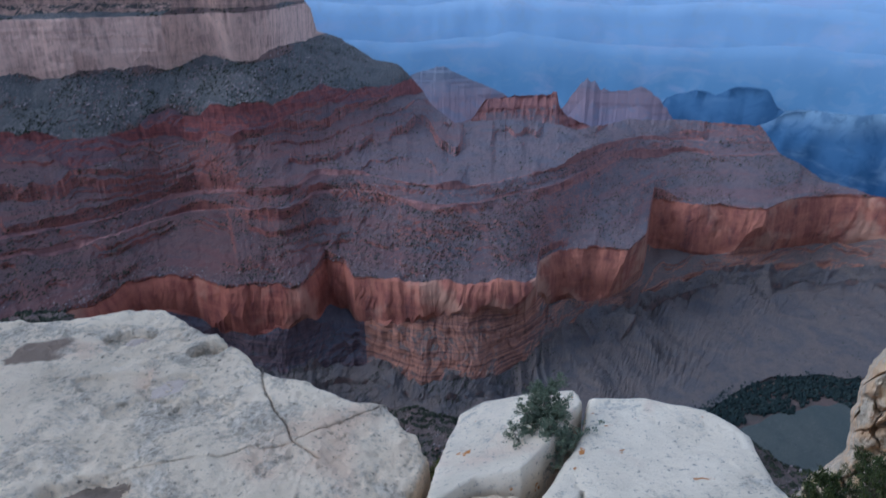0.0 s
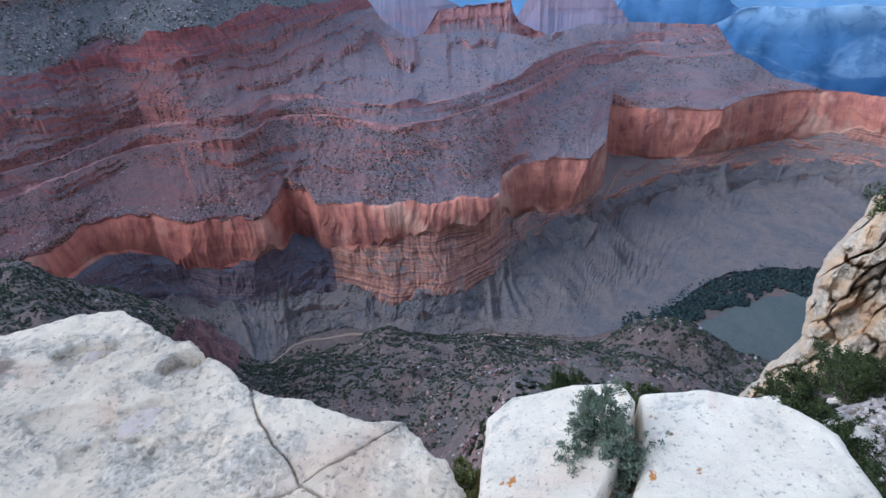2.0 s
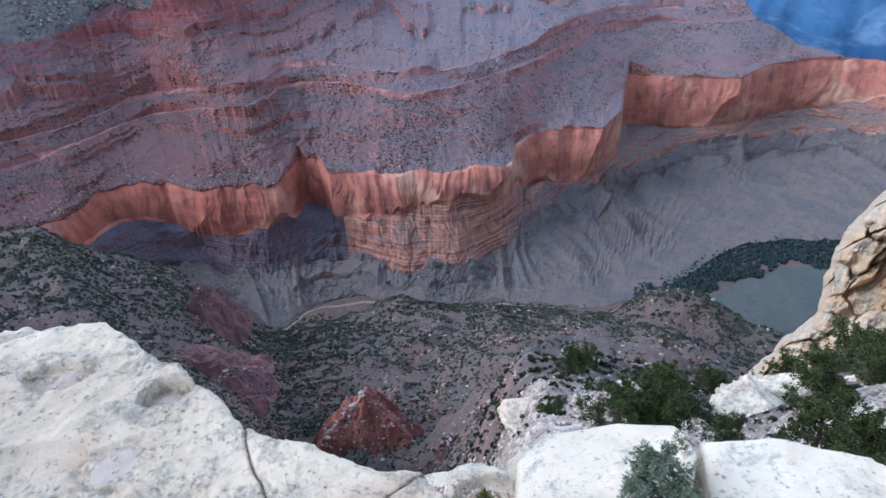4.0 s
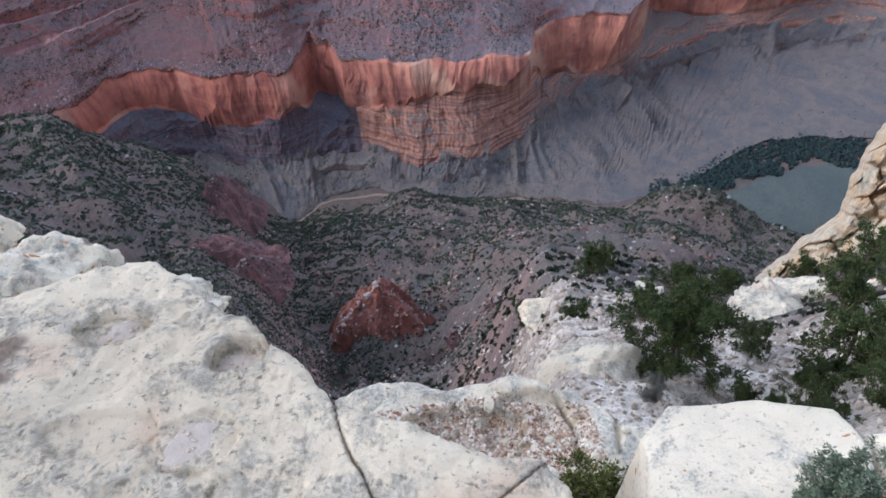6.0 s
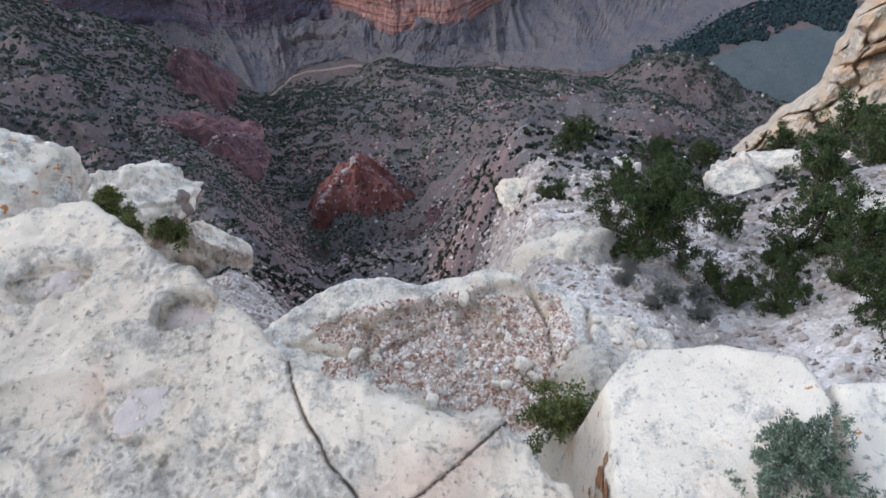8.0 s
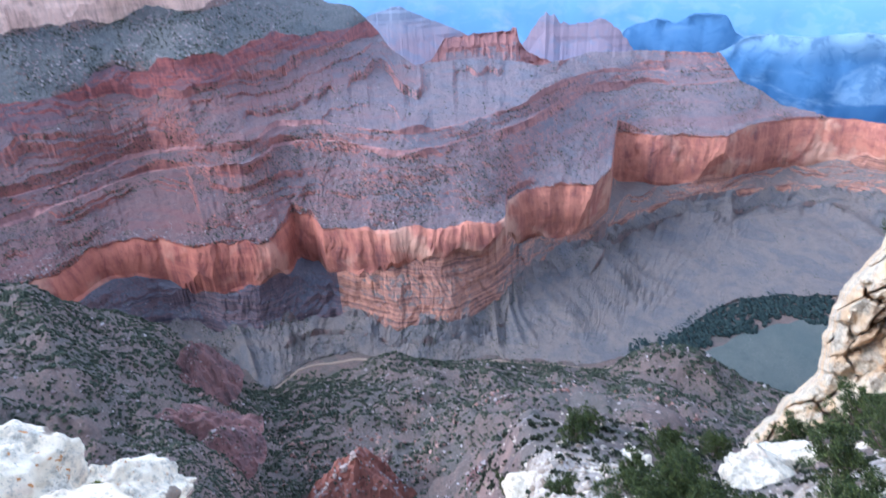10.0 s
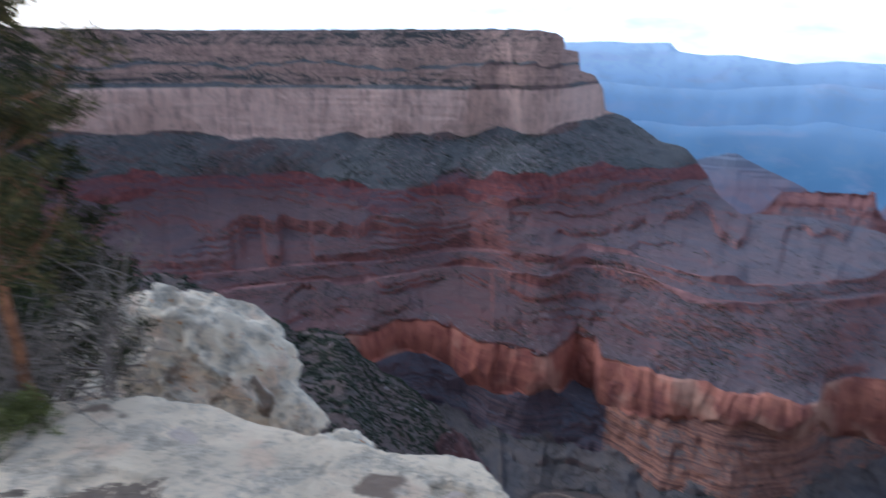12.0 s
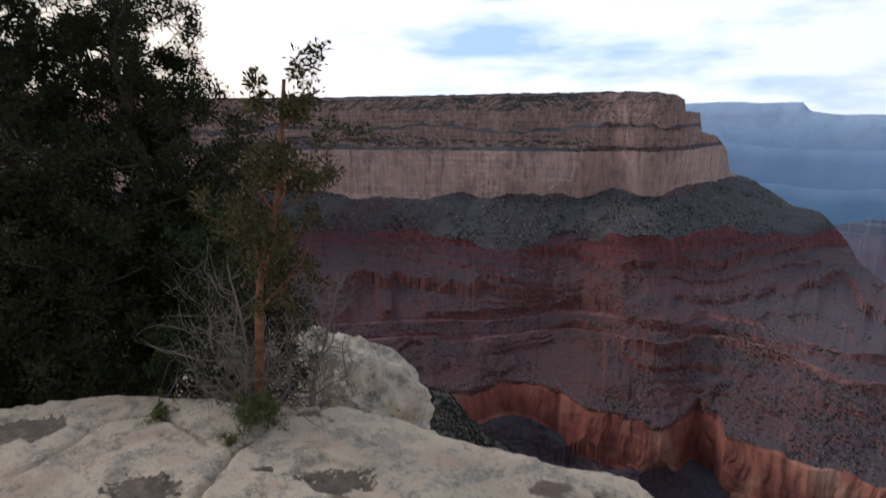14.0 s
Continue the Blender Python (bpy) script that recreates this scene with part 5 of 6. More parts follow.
def red_rock(name, az, d, z, size, seed, label, taper, turn=0, mat=None):
    """A crag on the slope: broken ridge lines, stepped beds, skirt of debris."""
    n, rows = 110, 52
    th = np.linspace(0, 2 * np.pi, n, endpoint=False)
    rho = np.linspace(0, 1.2, rows)
    T, Q = np.meshgrid(th, rho)
    p = np.stack([np.cos(T) * Q, np.sin(T) * Q, np.zeros_like(T)], -1).reshape(-1, 3)
    spur = 1 + 0.30 * vnoise(np.stack([np.cos(T) * 1.7, np.sin(T) * 1.7, Q * 0.5], -1).reshape(-1, 3) + seed, seed).reshape(T.shape)
    turned = T + seed
    q = Q * (0.35 + 0.5 * (np.abs(np.cos(turned)) + np.abs(np.sin(turned)))) / spur + 0.08 * fbm(p * 3.5 + seed, 4, seed + 2).reshape(T.shape)
    h = np.clip(1 - q, -0.6, 1) ** 1.0 + 0.08 * ridged(p * 2.6 + seed, 4, seed + 4).reshape(T.shape) * smooth(0, 0.2, Q)
    k = 7.0
    bed = np.floor(h * k) / k + np.clip((h * k - np.floor(h * k)) * 1.8 - 0.8, 0, 1) / k
    h = h + (bed - h) * 0.30 * smooth(0.1, 0.35, h) + 0.03 * fbm(p * 9 + seed, 4, seed + 6).reshape(T.shape)
    c, s = math.cos(radians(turn)), math.sin(radians(turn))
    x, y = np.cos(T) * Q * size[0] * (1 + taper), np.sin(T) * Q * size[1] * (1 + taper)
    V = np.stack([x * c - y * s, x * s + y * c, h * size[2] * 1.7], -1).reshape(-1, 3)
    ob = new(name, mesh_of(name, V, grid_faces(rows, n, True), mat or M_REDROCK, False))
    px, py = polar(d, az)
    ob.location = (px, py, z - size[2] * 0.7)
    crags.append(V + np.array(ob.location))
    return tagged(ob, label, "rock")


def pinnacle():
    """Steep red peak: sharp ridges that meet at the top, stepped beds, gullied faces, pale broken crest."""
    n = 150
    g = np.linspace(-80, 80, n)
    U, W = np.meshgrid(g, g)                     # U to the right, W away from the viewer
    p = np.stack([U, W, U * 0], -1).reshape(-1, 3)
    u = U + 5 * fbm(p / 22, 4, 31).reshape(U.shape)
    w = W + 5 * fbm(p / 22, 4, 32).reshape(U.shape)
    h = np.full(U.shape, -140.0)
    for ang, fall_along, fall_off in [(205, 0.62, 1.35), (322, 0.85, 1.2), (262, 0.95, 1.0), (80, 0.7, 1.3)]:
        c, q = math.cos(radians(ang)), math.sin(radians(ang))
        along, off = u * c + w * q, np.abs(-u * q + w * c)
        h = np.maximum(h, np.where(along > -4, -fall_along * along, 4 * along) - fall_off * off)
    h = h - 0.03 * np.clip(np.hypot(U, W) - 34, 0, None) ** 2
    h = h + 2.5 * ridged(p / 16, 4, 33).reshape(U.shape) + 1.2 * fbm(p / 5, 3, 34).reshape(U.shape)
    bed = 6.0 * (np.floor(h / 6.0) + np.clip((h / 6.0 - np.floor(h / 6.0)) * 1.8 - 0.8, 0, 1))
    h = np.maximum(h + 0.45 * (bed - h), -140)
    px, py = polar(400, 7.4)
    a = radians(7.4)
    V = np.stack([U * math.cos(a) - W * math.sin(a), U * math.sin(a) + W * math.cos(a), h], -1).reshape(-1, 3)
    peak = thing("red_pinnacle", (px, py, -414), "steep red rock pinnacle with a pale broken crest on the slope", "rock")
    f = grid_faces(n, n)
    f = f[(h.ravel()[f] > -138).any(1)]
    part("rock_face", mesh_of("rock_face", V, f, M_PINNACLE, False), peak)
    crags.append(V[(h > -45).ravel()] + np.array((px, py, -414.0)))
    r = np.random.default_rng(36)
    for k in range(34):                          # pale blocks along the crest and the long ridge
        t = 0.0 if k < 8 else r.uniform(0, 46)
        x, y = t * math.cos(radians(205)) + r.normal(0, 2.0), t * math.sin(radians(205)) + r.normal(0, 2.0)
        i = int(np.argmin((U - x) ** 2 + (W - y) ** 2))
        v, fb = rock_shape(np.array((1.6, 1.3, 1.5)) * r.uniform(0.6, 1.7), 500 + k, 2, 8, 0.1)
        part("crest_block", mesh_of("crest_block", v + V[i] + np.array((0, 0, 0.4)), fb, M_CREST, False), peak, "pale broken crest block")


M_CREST = plain("pale_pink_rock", (0.30, 0.215, 0.185), (0.52, 0.43, 0.38), 0.5)
pinnacle()
red_rock("red_outcrop", 25.6, 545, -452, (48, 34, 30), 33, "dark red rock outcrop above a brushy gully", 0.5, 10)
red_rock("red_outcrop", 22.0, 500, -452, (26, 20, 20), 34, "dark red rock outcrop above a brushy gully", 0.5, 40)
red_rock("red_spire", 21.6, 760, -536, (30, 24, 40), 35, "reddish rock spire on a dark brushy ridge", 0.7, 50)
red_rock("red_spire", 23.6, 735, -545, (26, 20, 30), 37, "reddish rock spire on a dark brushy ridge", 0.7, 90)
for k, (a, d, dz, sz) in enumerate([(-4, 330, -8, 11), (-9, 300, -6, 9), (-14, 360, -8, 12), (-19, 280, -5, 9), (-1, 260, -6, 8), (-24, 420, -8, 13), (-12, 520, -10, 14), (3, 480, -10, 13), (11, 330, -7, 11), (13, 250, -6, 9)]):
    gx, gy = polar(d, a)
    red_rock("red_outcrop", a, d, float(ground_height(np.array([gx]), np.array([gy]))[0]) + dz * 0.2, (sz, sz * 0.8, sz * 0.9), 300 + k, "weathered pinkish red outcrop among shrubs on the slope", 0.3, k * 35)


# ---- plants ----
def tube(points, radii, sides=6):
    pts = np.asarray(points, float)
    n = len(pts)
    tang = np.gradient(pts, axis=0)
    tang /= np.linalg.norm(tang, axis=1)[:, None] + 1e-9
    up = np.array([0.31, 0.17, 0.94])
    s = np.cross(tang, up)
    s /= np.linalg.norm(s, axis=1)[:, None] + 1e-9
    w = np.cross(s, tang)
    a = np.linspace(0, 2 * np.pi, sides, endpoint=False)
    v = pts[:, None] + np.asarray(radii)[:, None, None] * (np.cos(a)[None, :, None] * s[:, None] + np.sin(a)[None, :, None] * w[:, None])
    return v.reshape(-1, 3), grid_faces(n, sides, True)


def join(pieces):
    vs, fs, k = [], [], 0
    for v, f in pieces:
        vs.append(v)
        fs.extend((np.asarray(f) + k).tolist())
        k += len(v)
    return np.concatenate(vs), fs


def limb(rng, start, heading, length, radius, steps=9, wander=0.25, lift=0.0):
    p, h = np.array(start, float), np.array(heading, float)
    h /= np.linalg.norm(h)
    pts = [p]
    for _ in range(steps):
        h = h + rng.normal(0, wander, 3) + np.array((0, 0, lift))
        h /= np.linalg.norm(h)
        p = p + h * length / steps
        pts.append(p)
    return np.array(pts), np.linspace(radius, radius * 0.25, steps + 1), h


def tufts(rng, centres, spread, needles, length, width):
    """Sprays of narrow leaves round each centre, every leaf a thin bent blade."""
    c = np.repeat(centres, needles, axis=0)
    n = len(c)
    d = rng.normal(size=(n, 3))
    d[:, 2] += 0.35
    d /= np.linalg.norm(d, axis=1)[:, None]
    root = c + d * spread * rng.uniform(0.0, 0.7, (n, 1))
    ln = length * rng.uniform(0.6, 1.3, (n, 1))
    side = np.cross(d, rng.normal(size=(n, 3)))
    side /= np.linalg.norm(side, axis=1)[:, None] + 1e-9
    w = width * rng.uniform(0.7, 1.3, (n, 1))
    tip = root + d * ln
    mid = root + d * ln * 0.5 + side * w * 0.2
    v = np.stack([root, mid + side * w, tip, mid - side * w], 1).reshape(-1, 3)
    f = np.arange(n * 4).reshape(-1, 4)
    return v, f


def tree(name, loc, height, seed, label, leaf, bark, trunk_r, limbs, spread, tuft_r, needles, length, width, lean=(0, 0, 1), group="", per=7, bare=0.15):
    rng = np.random.default_rng(seed)
    needles, length = max(4, int(needles * 0.75)), length * 0.8
    t = thing(name, loc, label, "tree" if height > 1.0 else "shrub", group)
    pts, rad, _ = limb(rng, (0, 0, -0.1 * height), lean, height * 0.92, trunk_r, 12, 0.10, 0.05)
    trunk = [tube(pts, rad, 8)]
    centres, wood = [], []
    for k in range(limbs):
        u = bare + (1 - bare) * (k + 0.5) / limbs
        i = min(len(pts) - 2, int(u * (len(pts) - 1)))
        a = k * 2.4 + rng.uniform(-0.5, 0.5)
        reach = spread * (1.05 - 0.65 * u) * rng.uniform(0.7, 1.25)
        lp, lr, _ = limb(rng, pts[i], (math.cos(a), math.sin(a), rng.uniform(0.05, 0.7)), reach, rad[i] * 0.45, 7, 0.22 if leaf else 0.42, 0.08)
        wood.append(tube(lp, lr, 5))
        for _ in range(per):
            j = rng.integers(2, 8)
            sp, sr, _ = limb(rng, lp[min(j, 7)], rng.normal(size=3) + (0, 0, 0.5), reach * rng.uniform(0.2, 0.45), lr[min(j, 7)] * 0.6, 4, 0.3, 0.1)
            wood.append(tube(sp, sr, 4))
            centres.append(sp[-1])
            centres.append(sp[2])
    part("trunk", mesh_of("trunk", *join(trunk), bark), t)
    part("branchwork", mesh_of("branchwork", *join(wood), bark), t)
    if leaf:
        part("crown", mesh_of("crown", *tufts(rng, np.array(centres), tuft_r, needles, length, width), leaf, False), t)
    return t


tree("pinyon_pine", (-5.7, 2.55, -2.1), 4.35, 1, "dense dark green pinyon pine at the canyon rim", M_PINYON, M_BARK, 0.10, 46, 1.85, 0.145, 190, 0.052, 0.008, (0.04, 0, 1), per=8, bare=0.03)
tree("pinyon_pine", (-7.2, 2.2, -2.1), 5.2, 2, "tall dark green pinyon pine at the canyon rim", M_PINYON, M_BARK, 0.12, 46, 2.2, 0.17, 190, 0.058, 0.010, (0, 0.02, 1), per=8, bare=0.03)
tree("pinyon_pine", (-5.3, 1.5, -1.9), 2.4, 22, "low dark green pinyon pine at the slab's end", M_PINYON, M_BARK, 0.06, 40, 1.15, 0.15, 150, 0.05, 0.008, (0, 0.02, 1), per=8, bare=0.02)
tree("pinyon_pine", (-4.75, 2.6, -2.3), 2.5, 27, "low dark green pinyon pine crowding the rim", M_PINYON, M_BARK, 0.06, 36, 1.1, 0.15, 150, 0.05, 0.008, (0, 0.02, 1), per=8, bare=0.02)
tree("juniper_snag", (-3.32, 1.93, -1.35), 2.75, 3, "half-dead juniper with orange trunk and sparse foliage", M_SNAG_LEAF, M_ORANGE_BARK, 0.034, 22, 0.62, 0.07, 60, 0.034, 0.006, (0.24, 0.05, 1), per=5, bare=0.5)
tree("juniper_bush", (-3.75, 2.0, -1.5), 1.75, 23, "dark juniper bush tangled behind the snag", M_JUNIPER, M_BARK, 0.03, 24, 0.5, 0.07, 70, 0.04, 0.007, (0.0, 0.0, 1), per=6, bare=0.2)
for x, y, h, seed, spread, lean in [(-3.35, 1.88, 1.5, 4, 0.85, (0.22, 0)), (-3.72, 1.85, 1.3, 14, 0.80, (0.0, 0.1)), (-3.05, 2.1, 1.15, 15, 0.75, (0.25, 0.1)), (-3.5, 1.78, 0.9, 16, 0.6, (-0.1, 0.0)), (-3.2, 1.8, 0.8, 17, 0.6, (0.2, 0.0))]:
    tree("dead_shrub", (x, y, -1.38), h, seed, "tangle of grey, leafless dead branches by the juniper", None, M_TWIG, 0.017, 30, spread, 0, 0, 0, 0, (*lean, 1), per=10, bare=0.05)
tree("green_shrub", (-3.02, 1.66, -1.3), 0.28, 5, "small olive shrub rooted in the slab crack", M_OLIVE, M_TWIG, 0.008, 22, 0.20, 0.025, 30, 0.028, 0.003, (0, 0, 1), per=6, bare=0.03)
tree("green_shrub", (-3.58, 1.42, -1.24), 0.07, 25, "low mossy growth along the slab crack", M_OLIVE, M_TWIG, 0.004, 14, 0.12, 0.02, 22, 0.015, 0.003, (0, 0, 1), per=4, bare=0.02)
tree("rock_shrub", (0.315, 1.34, -1.24), 0.22, 6, "small grey-green shrub growing from a rock crack", M_SAGE, M_TWIG, 0.007, 44, 0.135, 0.009, 46, 0.0085, 0.0013, (0.05, 0.1, 1), per=9, bare=0.02)
tree("green_shrub", (-2.98, 1.43, -1.235), 0.05, 26, "low mossy growth along the slab crack", M_OLIVE, M_TWIG, 0.004, 14, 0.10, 0.02, 22, 0.013, 0.003, (0, 0, 1), per=4, bare=0.02)
tree("green_shrub", (0.14, 1.78, -2.1), 0.62, 7, "bright green shrub growing up between the blocks", M_OLIVE, M_TWIG, 0.009, 26, 0.15, 0.018, 46, 0.016, 0.0026, (0, 0, 1), per=6, bare=0.1)
tree("juniper_bush", (2.62, 5.5, -6.75), 1.6, 8, "gnarled dark green juniper tree on the scree slope", M_JUNIPER, M_BARK, 0.075, 26, 1.0, 0.095, 170, 0.040, 0.0065, (0, 0, 1), group="slope junipers", per=7, bare=0.34)
for k, (x, y, h) in enumerate([(4.61, 5.25, 1.15), (3.0, 4.55, 0.5), (3.2, 3.95, 0.6), (3.6, 3.3, 0.75), (3.0, 4.2, 0.4), (4.17, 6.22, 0.7), (7.6, 8.4, 1.5), (5.9, 6.6, 1.0), (14.8, 15.4, 2.2), (12.0, 11.5, 1.7), (10.0, 9.6, 1.5), (6.5, 12.0, 1.3), (8.0, 15.0, 1.5), (11.5, 17.5, 1.6), (4.5, 14.0, 1.2),
                             (5.0, 4.2, 0.8), (5.8, 4.6, 0.6), (3.25, 4.4, 0.45), (3.6, 4.4, 0.55), (4.6, 4.6, 0.9), (3.9, 4.0, 0.7), (3.65, 3.5, 0.6), (4.0, 5.0, 0.6), (5.3, 9.8, 1.0), (2.0, 11.2, 0.8), (6.6, 19.0, 1.5), (2.2, 8.2, 0.8), (3.8, 9.0, 0.9), (16.0, 19.0, 2.0), (3.2, 2.75, 0.6), (3.65, 2.5, 0.75), (4.1, 2.95, 0.85), (3.0, 2.45, 0.5)]):
    z = float(ground_height(np.array([x]), np.array([y]))[0]) - 0.06
    tree("juniper_bush", (x, y, z), h, 30 + k, "dark green juniper bush on the scree slope", M_JUNIPER, M_BARK, 0.04 * h, 22, 0.62 * h, 0.06 * h, 44, 0.04 * h, 0.009 * h, (0, 0, 1), group="slope junipers", per=7, bare=0.1)
for k, (x, y, h) in enumerate([(1.9, 3.98, 0.2), (1.8, 4.4, 0.22), (2.15, 4.15, 0.25), (2.4, 3.9, 0.24), (2.0, 4.75, 0.2), (2.6, 4.3, 0.25)]):
    z = float(ground_height(np.array([x]), np.array([y]))[0]) - 0.03
    tree("sage_bush", (x, y, z), h, 80 + k, "low grey sage clump on the scree slope", M_DRY, M_TWIG, 0.01, 24, 0.75 * h, 0.1 * h, 30, 0.12 * h, 0.012 * h, (0, 0, 1), group="sage clumps", per=6, bare=0.02)
tree("juniper_tree", (25.0, 24.0, -17.2), 4.0, 50, "dark green juniper crowning the limestone rib", M_JUNIPER, M_BARK, 0.15, 30, 2.6, 0.28, 60, 0.16, 0.03, (0, 0, 1), per=8, bare=0.05)
tree("juniper_tree", (27.5, 22.0, -18.0), 3.6, 51, "dark green juniper beside the limestone rib", M_JUNIPER, M_BARK, 0.15, 30, 2.4, 0.28, 60, 0.16, 0.03, (0, 0, 1), per=8, bare=0.05)
for k, (x, y, z, h) in enumerate([(-6.0, 8.6, -8.9, 0.7), (-5.4, 8.4, -9.2, 0.8), (-6.6, 8.9, -8.6, 0.6), (-5.0, 9.0, -9.9, 0.6), (-5.7, 9.0, -9.0, 0.7)]):
    tree("grass_tuft", (x, y, z), h, 70 + k, "olive grass tuft on the rock below the slab", M_OLIVE, M_TWIG, 0.008, 18, 0.6 * h, 0.05, 40, 0.10, 0.010, (0, 0, 1), group="grass tufts", per=5, bare=0.02)


OCTA = (np.array([(1, 0, 0), (0, 1, 0), (-1, 0, 0), (0, -1, 0), (0, 0, 1), (0, 0, -1)], float),
        np.array([(0, 1, 4), (1, 2, 4), (2, 3, 4), (3, 0, 4), (1, 0, 5), (2, 1, 5), (3, 2, 5), (0, 3, 5)]))


def scatter(name, label, category, xyz, sizes, mat, seed, level=1, squash=0.75):
    """Countless small clumps as one piece of stuff."""
    rng = np.random.default_rng(seed)
    v, f = ICO[level] if level else OCTA
    n, m = len(xyz), len(v)
    jig = 1 + 0.28 * rng.normal(size=(n, m))
    V = v[None] * jig[..., None] * sizes[:, None, None] * np.array((1, 1, squash)) + xyz[:, None]
    F = (f[None] + (np.arange(n) * m)[:, None, None]).reshape(-1, 3)
    base = xyz.mean(0)
    ob = new(name, mesh_of(name, V.reshape(-1, 3) - base, F, mat, False))
    ob.location = base
    return tagged(ob, label, category, kind="stuff")


def bushes(name, label, xyz, sizes, mat, seed, blades):
    """Countless low shrubs as one piece of stuff, each a dome of leafy sprays."""
    r = np.random.default_rng(seed)
    c, sz = np.repeat(xyz, blades, axis=0), np.repeat(sizes, blades)[:, None]
    d = r.normal(size=(len(c), 3))
    d[:, 2] = np.abs(d[:, 2]) + 0.15
    d /= np.linalg.norm(d, axis=1)[:, None]
    side = np.cross(d, r.normal(size=d.shape))
    side /= np.linalg.norm(side, axis=1)[:, None] + 1e-9
    root = c + d * sz * r.uniform(0.1, 0.5, sz.shape)
    tip = c + d * sz * r.uniform(0.8, 1.35, sz.shape)
    mid = 0.5 * (root + tip)
    wide = side * sz * r.uniform(0.22, 0.42, sz.shape)
    V = np.stack([root, mid + wide, tip, mid - wide], 1).reshape(-1, 3)
    base = xyz.mean(0)
    ob = new(name, mesh_of(name, V - base, np.arange(len(V)).reshape(-1, 4), mat, False))
    ob.location = base
    return tagged(ob, label, "shrubs", kind="stuff")


def on_ground(rng, count, r0, r1, a0, a1, power=1.0):
    r = r0 + (r1 - r0) * rng.uniform(0, 1, count) ** power
    az = rng.uniform(a0, a1, count)
    x, y = polar(r, az)
    return np.stack([x, y, ground_height(x, y)], 1), r


rng = np.random.default_rng(77)


def logspread(count, r0, r1, a0, a1):
    r = r0 * (r1 / r0) ** rng.uniform(0, 1, count)
    x, y = polar(r, rng.uniform(a0, a1, count))
    return np.stack([x, y, ground_height(x, y)], 1), r


p, r = logspread(52000, 110, 1130, -44, 40)
keep = fbm(p / 60, 3, 90) > -0.35
p, r = p[keep], r[keep]
scatter("slope_brush", "dark green shrubs dotted over the canyon slope", "shrubs", p, r * (0.0013 + 0.0046 * rng.uniform(0, 1, len(p)) ** 1.6), M_BRUSH, 1, 0)
p, r = logspread(5000, 60, 200, -44, 40)
bushes("slope_brush", "dark green shrubs dotted over the canyon slope", p, r * rng.uniform(0.002, 0.0065, len(p)), M_BRUSH, 22, 12)
p, r = logspread(46000, 200, 1150, 8, 62)
keep = fbm(p / 70, 4, 98) > -0.45
p, r = p[keep], r[keep]
scatter("slope_brush", "dense dark brush on the shaded ridge", "shrubs", p, r * (0.0012 + 0.0036 * rng.uniform(0, 1, len(p)) ** 1.6), M_BRUSH, 21, 0)
p, r = logspread(20000, 90, 1080, -46, 50)
keep = fbm(p / 80, 3, 95) > -0.1
p, r = p[keep], r[keep]
scatter("slope_boulders", "pinkish boulders strewn over the canyon slope", "boulders", p, r * (0.0007 + 0.0040 * rng.uniform(0, 1, len(p)) ** 3), M_STONES, 2, 0)
p, r = logspread(9000, 130, 760, -34, 22)
keep = fbm(p / 55, 4, 94) > 0.15
p, r = p[keep], r[keep]
scatter("slope_boulders", "rust-red broken rock cropping out on the slope", "boulders", p, r * (0.0012 + 0.0060 * rng.uniform(0, 1, len(p)) ** 2), M_RED_STONES, 37, 0)
crust = np.concatenate([v[rng.integers(0, len(v), 160)] for v in crags])
scatter("crag_brush", "dark shrubs clinging to the red crags", "shrubs", crust, rng.uniform(0.5, 1.6, len(crust)), M_BRUSH, 34, 0)
crust = np.concatenate([v[rng.integers(0, len(v), 120)] for v in crags] + [crags[0][:2600][rng.integers(0, 2600, 160)]])
scatter("crag_rubble", "pale broken blocks on the red crags", "boulders", crust, 0.4 + 1.8 * rng.uniform(0, 1, len(crust)) ** 2, M_STONES, 35, 0)
p, r = logspread(5200, 9, 130, -60, 50)
bushes("slope_brush", "low dark shrubs on the upper scree slope", p, r * (0.003 + 0.009 * rng.uniform(0, 1, len(p)) ** 1.5), M_BRUSH, 3, 26)
p, r = logspread(6500, 8, 120, -60, 50)
scatter("slope_boulders", "pale limestone rubble on the upper slope", "boulders", p, r * (0.001 + 0.007 * rng.uniform(0, 1, len(p)) ** 3), M_PALE_STONES, 4, 0)
p, r = on_ground(rng, 17000, 3.2, 12, -64, 36)
scatter("scree", "loose cream and brown limestone chips below the edge", "gravel", p, (0.006 + 0.034 * rng.uniform(0, 1, len(p)) ** 2.5) * (0.6 + r / 6), M_PALE_STONES, 5, 0)
r = 500 + 620 * rng.uniform(0, 1, 30000) ** 0.6
x, y = polar(r, rng.uniform(-44, 44, len(r)))
p = np.stack([x, y, ground_height(x, y)], 1)
keep = fbm(p / 50, 3, 99) > -0.35
p, r = p[keep], r[keep]
scatter("slope_brush", "dark shrubs over the knolls above the creek", "shrubs", p, r * (0.0011 + 0.0030 * rng.uniform(0, 1, len(p)) ** 1.6), M_BRUSH, 33, 0)


def ledge_top(x, y):
    return slab_top(x, y, L_POLY, -4.16, 1.3, 141, 0.12, L_CRACKS, L_BOWLS, L_BUMPS, (0, 0), 0.05)[0]


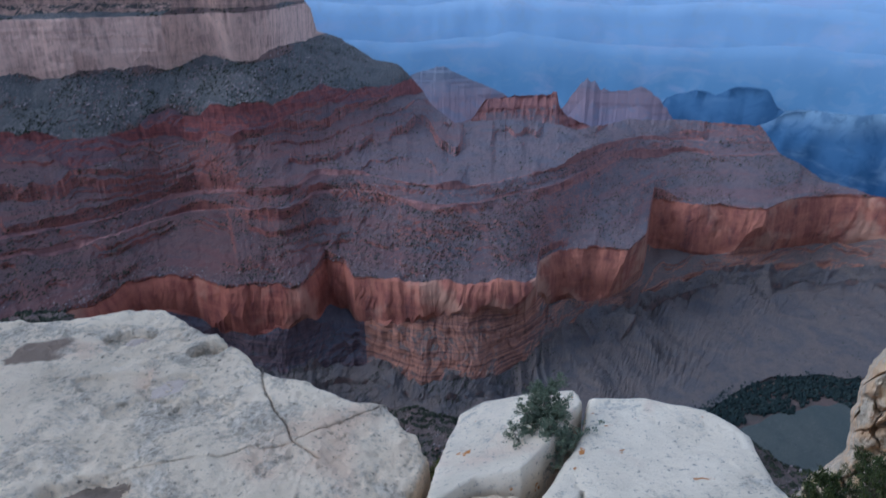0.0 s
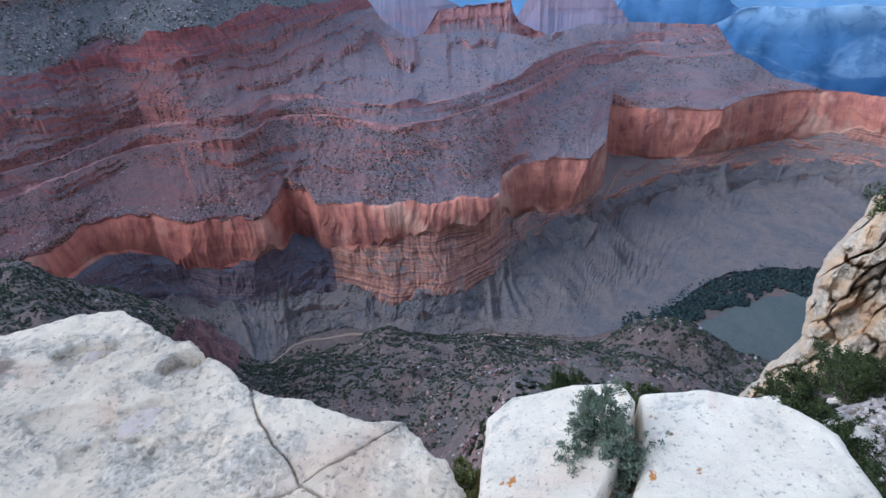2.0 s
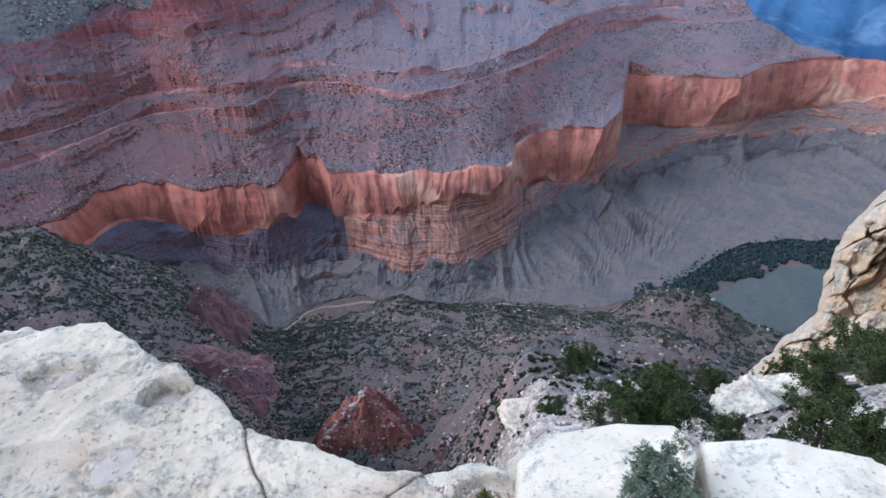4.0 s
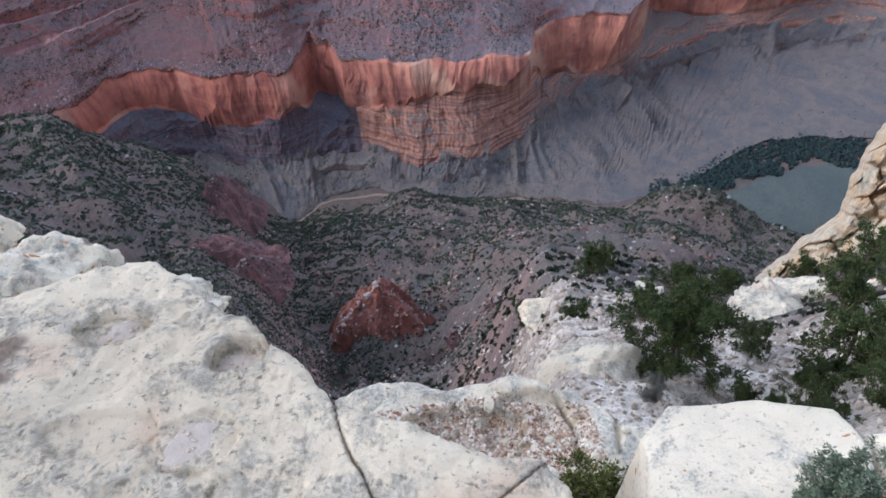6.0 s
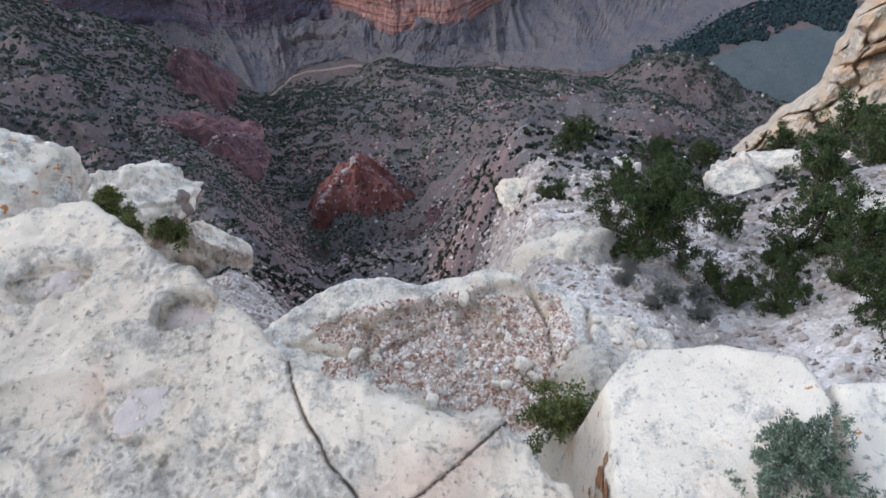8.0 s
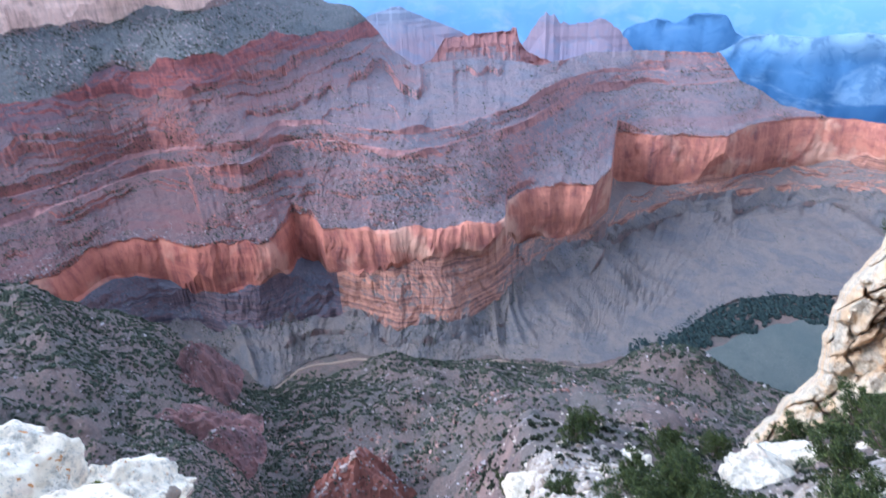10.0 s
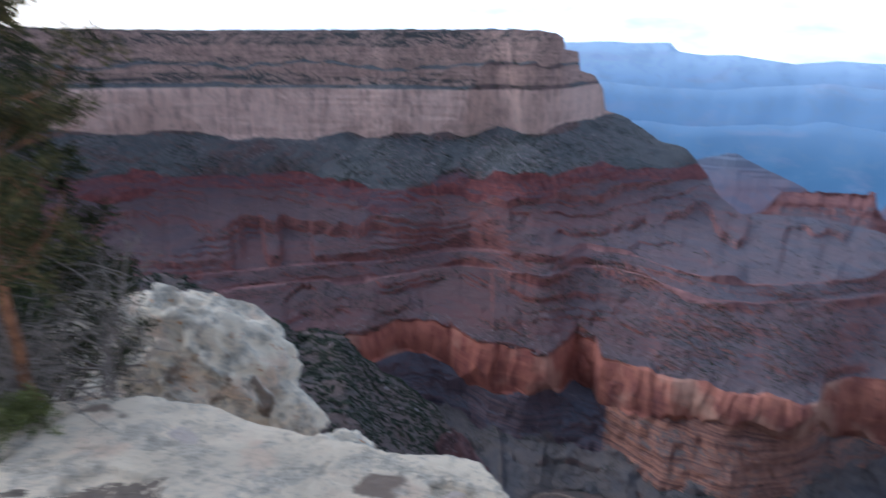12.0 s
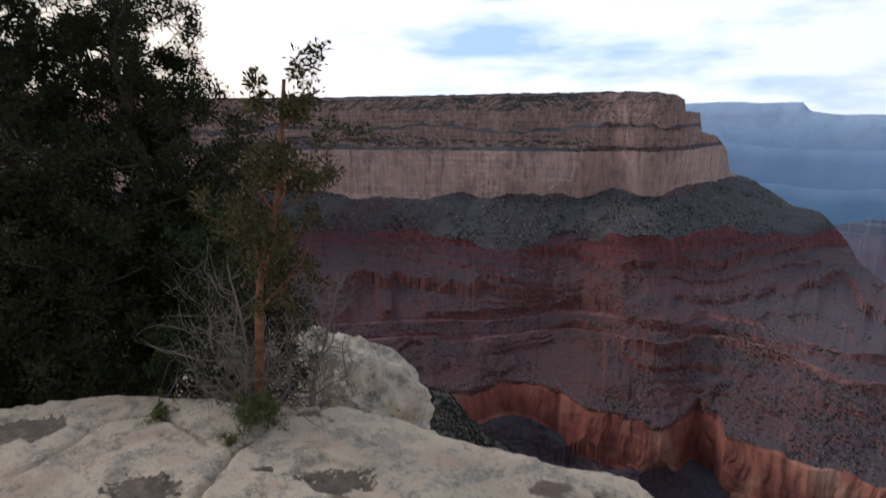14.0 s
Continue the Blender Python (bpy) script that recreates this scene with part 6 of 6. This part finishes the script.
u = rng.uniform((-1.35, 2.5), (0.75, 3.66), (15000, 2))
heap = fbm(np.stack([u[:, 0] * 2.2, u[:, 1] * 2.2, np.zeros(len(u))], 1), 4, 96)
u = u[(heap > -0.25) & (u[:, 1] < 3.62 - 0.12 * np.abs(u[:, 0] + 0.2))]
scatter("ledge_gravel", "brown and cream chips filling the ledge hollow", "gravel", np.stack([u[:, 0], u[:, 1], ledge_top(u[:, 0], u[:, 1]) + 0.003], 1), 0.005 + 0.015 * rng.uniform(0, 1, len(u)) ** 2, M_CHIPS, 15, 0, 0.5)
for k in range(46):                              # loose rocks on the ledge, most of them at its inner end
    x, y = rng.uniform(0.15, 1.25), rng.uniform(2.55, 3.4)
    if k > 30:
        x, y = rng.uniform(-1.2, 0.2), rng.uniform(2.7, 3.65)
    sz = 0.018 + 0.075 * rng.uniform() ** 2
    z = float(ledge_top(np.array([x]), np.array([y]))[0])
    boulder("loose_rock", (x, y, z + 0.25 * sz), (sz, sz * rng.uniform(0.6, 0.9), sz * rng.uniform(0.4, 0.7)), 400 + k, "loose cream limestone rock lying on the gravelly ledge", M_LEDGE_ROCK, 3, (rng.uniform(-15, 15), rng.uniform(-15, 15), rng.uniform(0, 180)), 0.0, 10, 0.10)
x, y = polar(rng.uniform(1150, 1760, 16000), rng.uniform(-42, -25, 16000))
grove = np.stack([x, y, ground_height(x, y) + 3], 1)
line = np.abs(np.hypot(x, y) - curve([(-26, 1215), (-28, 1262), (-30, 1305), (-32, 1335), (-34.7, 1410), (-37, 1480), (-40, 1550)], np.degrees(np.arctan2(-x, y)))) < curve([(-26, 8), (-28, 26), (-31, 70), (-33, 85), (-42, 62)], np.degrees(np.arctan2(-x, y))) + 42 * fbm(grove / 30, 3, 19)
scatter("creek_trees", "dark trees lining the creek on the canyon floor", "trees", grove[line], 1.6 + 3.6 * rng.uniform(0, 1, line.sum()) ** 2, M_TREELINE, 16, 1, 1.1)


def on_wall(rng, names, count, a0, a1):
    out = []
    total = sum(wall_rows[name][1] - wall_rows[name][0] for name in names)
    for name in names:
        lo, hi = wall_rows[name]
        m = int(count * (hi - lo) / total)
        i = rng.integers(lo, hi, m)
        j = rng.integers(0, len(wall_az) - 1, m)
        u, w = rng.uniform(0, 1, (2, m, 1))
        q = (wall_grid[i, j] * (1 - u) + wall_grid[i + 1, j] * u) * (1 - w) + (wall_grid[i, j + 1] * (1 - u) + wall_grid[i + 1, j + 1] * u) * w
        ok = (wall_az[j] < a1) & (wall_az[j] > a0)
        out.append(q[ok])
    return np.concatenate(out)


def wall_scatter(names, a0, a1, count, size, name, label, category, mat, seed, gaps=-0.2):
    q = on_wall(rng, names, count, a0, a1)
    q = q[fbm(q / 70, 3, seed + 200) > gaps]
    scatter(name, label, category, q, size[0] + (size[1] - size[0]) * rng.uniform(0, 1, len(q)) ** 2.5, mat, seed, 0)


SLOPES = ["bench_slope", "haze_mauve_slope", "upper_slope"]
wall_scatter(["bench_slope"], -40, 60, 34000, (0.7, 2.9), "wall_brush", "dark shrubs dotted over the red slopes", "shrubs", M_BRUSH, 6)
wall_scatter(["upper_slope", "haze_mauve_slope"], -40, 60, 26000, (0.8, 3.3), "wall_brush", "dark shrubs dotted over the upper red slopes", "shrubs", M_BRUSH, 26)
wall_scatter(SLOPES, -40, 60, 6000, (0.6, 2.6), "wall_boulders", "pale fallen boulders on the red slopes", "boulders", M_STONES, 7, -0.1)
wall_scatter(["talus_slope"], 4, 60, 22000, (1.2, 4.2), "wall_brush", "dark trees on the grey talus slope", "shrubs", M_BRUSH, 8)
wall_scatter(["talus_slope"], 4, 60, 16000, (0.8, 4.6), "wall_boulders", "pale fallen blocks on the talus slope", "boulders", M_STONES, 9)
wall_scatter(SLOPES, 1.5, 8.5, 16000, (0.9, 3.4), "wall_boulders", "boulders choking a gully in the red slopes", "boulders", M_STONES, 28, 0.0)
wall_scatter(SLOPES, 1.5, 8.5, 16000, (0.9, 3.2), "wall_brush", "dark brush in a gully of the red slopes", "shrubs", M_BRUSH, 30, -0.1)
q = on_wall(rng, ["bench_slope"], 16000, -40, 34)
q = q[q[:, 2] < -634 + 10 * fbm(q / 40, 3, 29)]
scatter("wall_boulders", "pale rubble along the lip of the red wall", "boulders", q, 0.7 + 2.0 * rng.uniform(0, 1, len(q)) ** 2, M_STONES, 29, 0)
q = on_wall(rng, ["rim_woods", "cap_shelf", "cap_bench"], 2200, 10, 74)
keep = fbm(q / 60, 3, 97) > -0.1
q = q[keep]
scatter("rim_trees", "dark woods along the rim and cliff shelves", "trees", q, rng.uniform(1.5, 4.0, len(q)), M_BRUSH, 10)
q = on_wall(rng, ["cap_cliff", "rim_cliff"], 1100, 10, 74)
scatter("rim_trees", "small trees on the ledges of the rim cliff", "trees", q, rng.uniform(1.2, 3.2, len(q)), M_BRUSH, 18)
wall_scatter(["debris_slope", "debris_fan"], -43, 40, 14000, (0.6, 2.4), "wall_brush", "low brush on the debris slope", "shrubs", M_BRUSH, 11)
wall_scatter(["lower_ledges", "debris_fan"], -43, 34, 4000, (0.6, 2.2), "wall_boulders", "fallen blocks below the red wall", "boulders", M_STONES, 12)
wall_scatter(["lower_ledges"], -43, 34, 7000, (0.6, 1.8), "wall_brush", "small shrubs on the ledges under the red wall", "shrubs", M_BRUSH, 31)
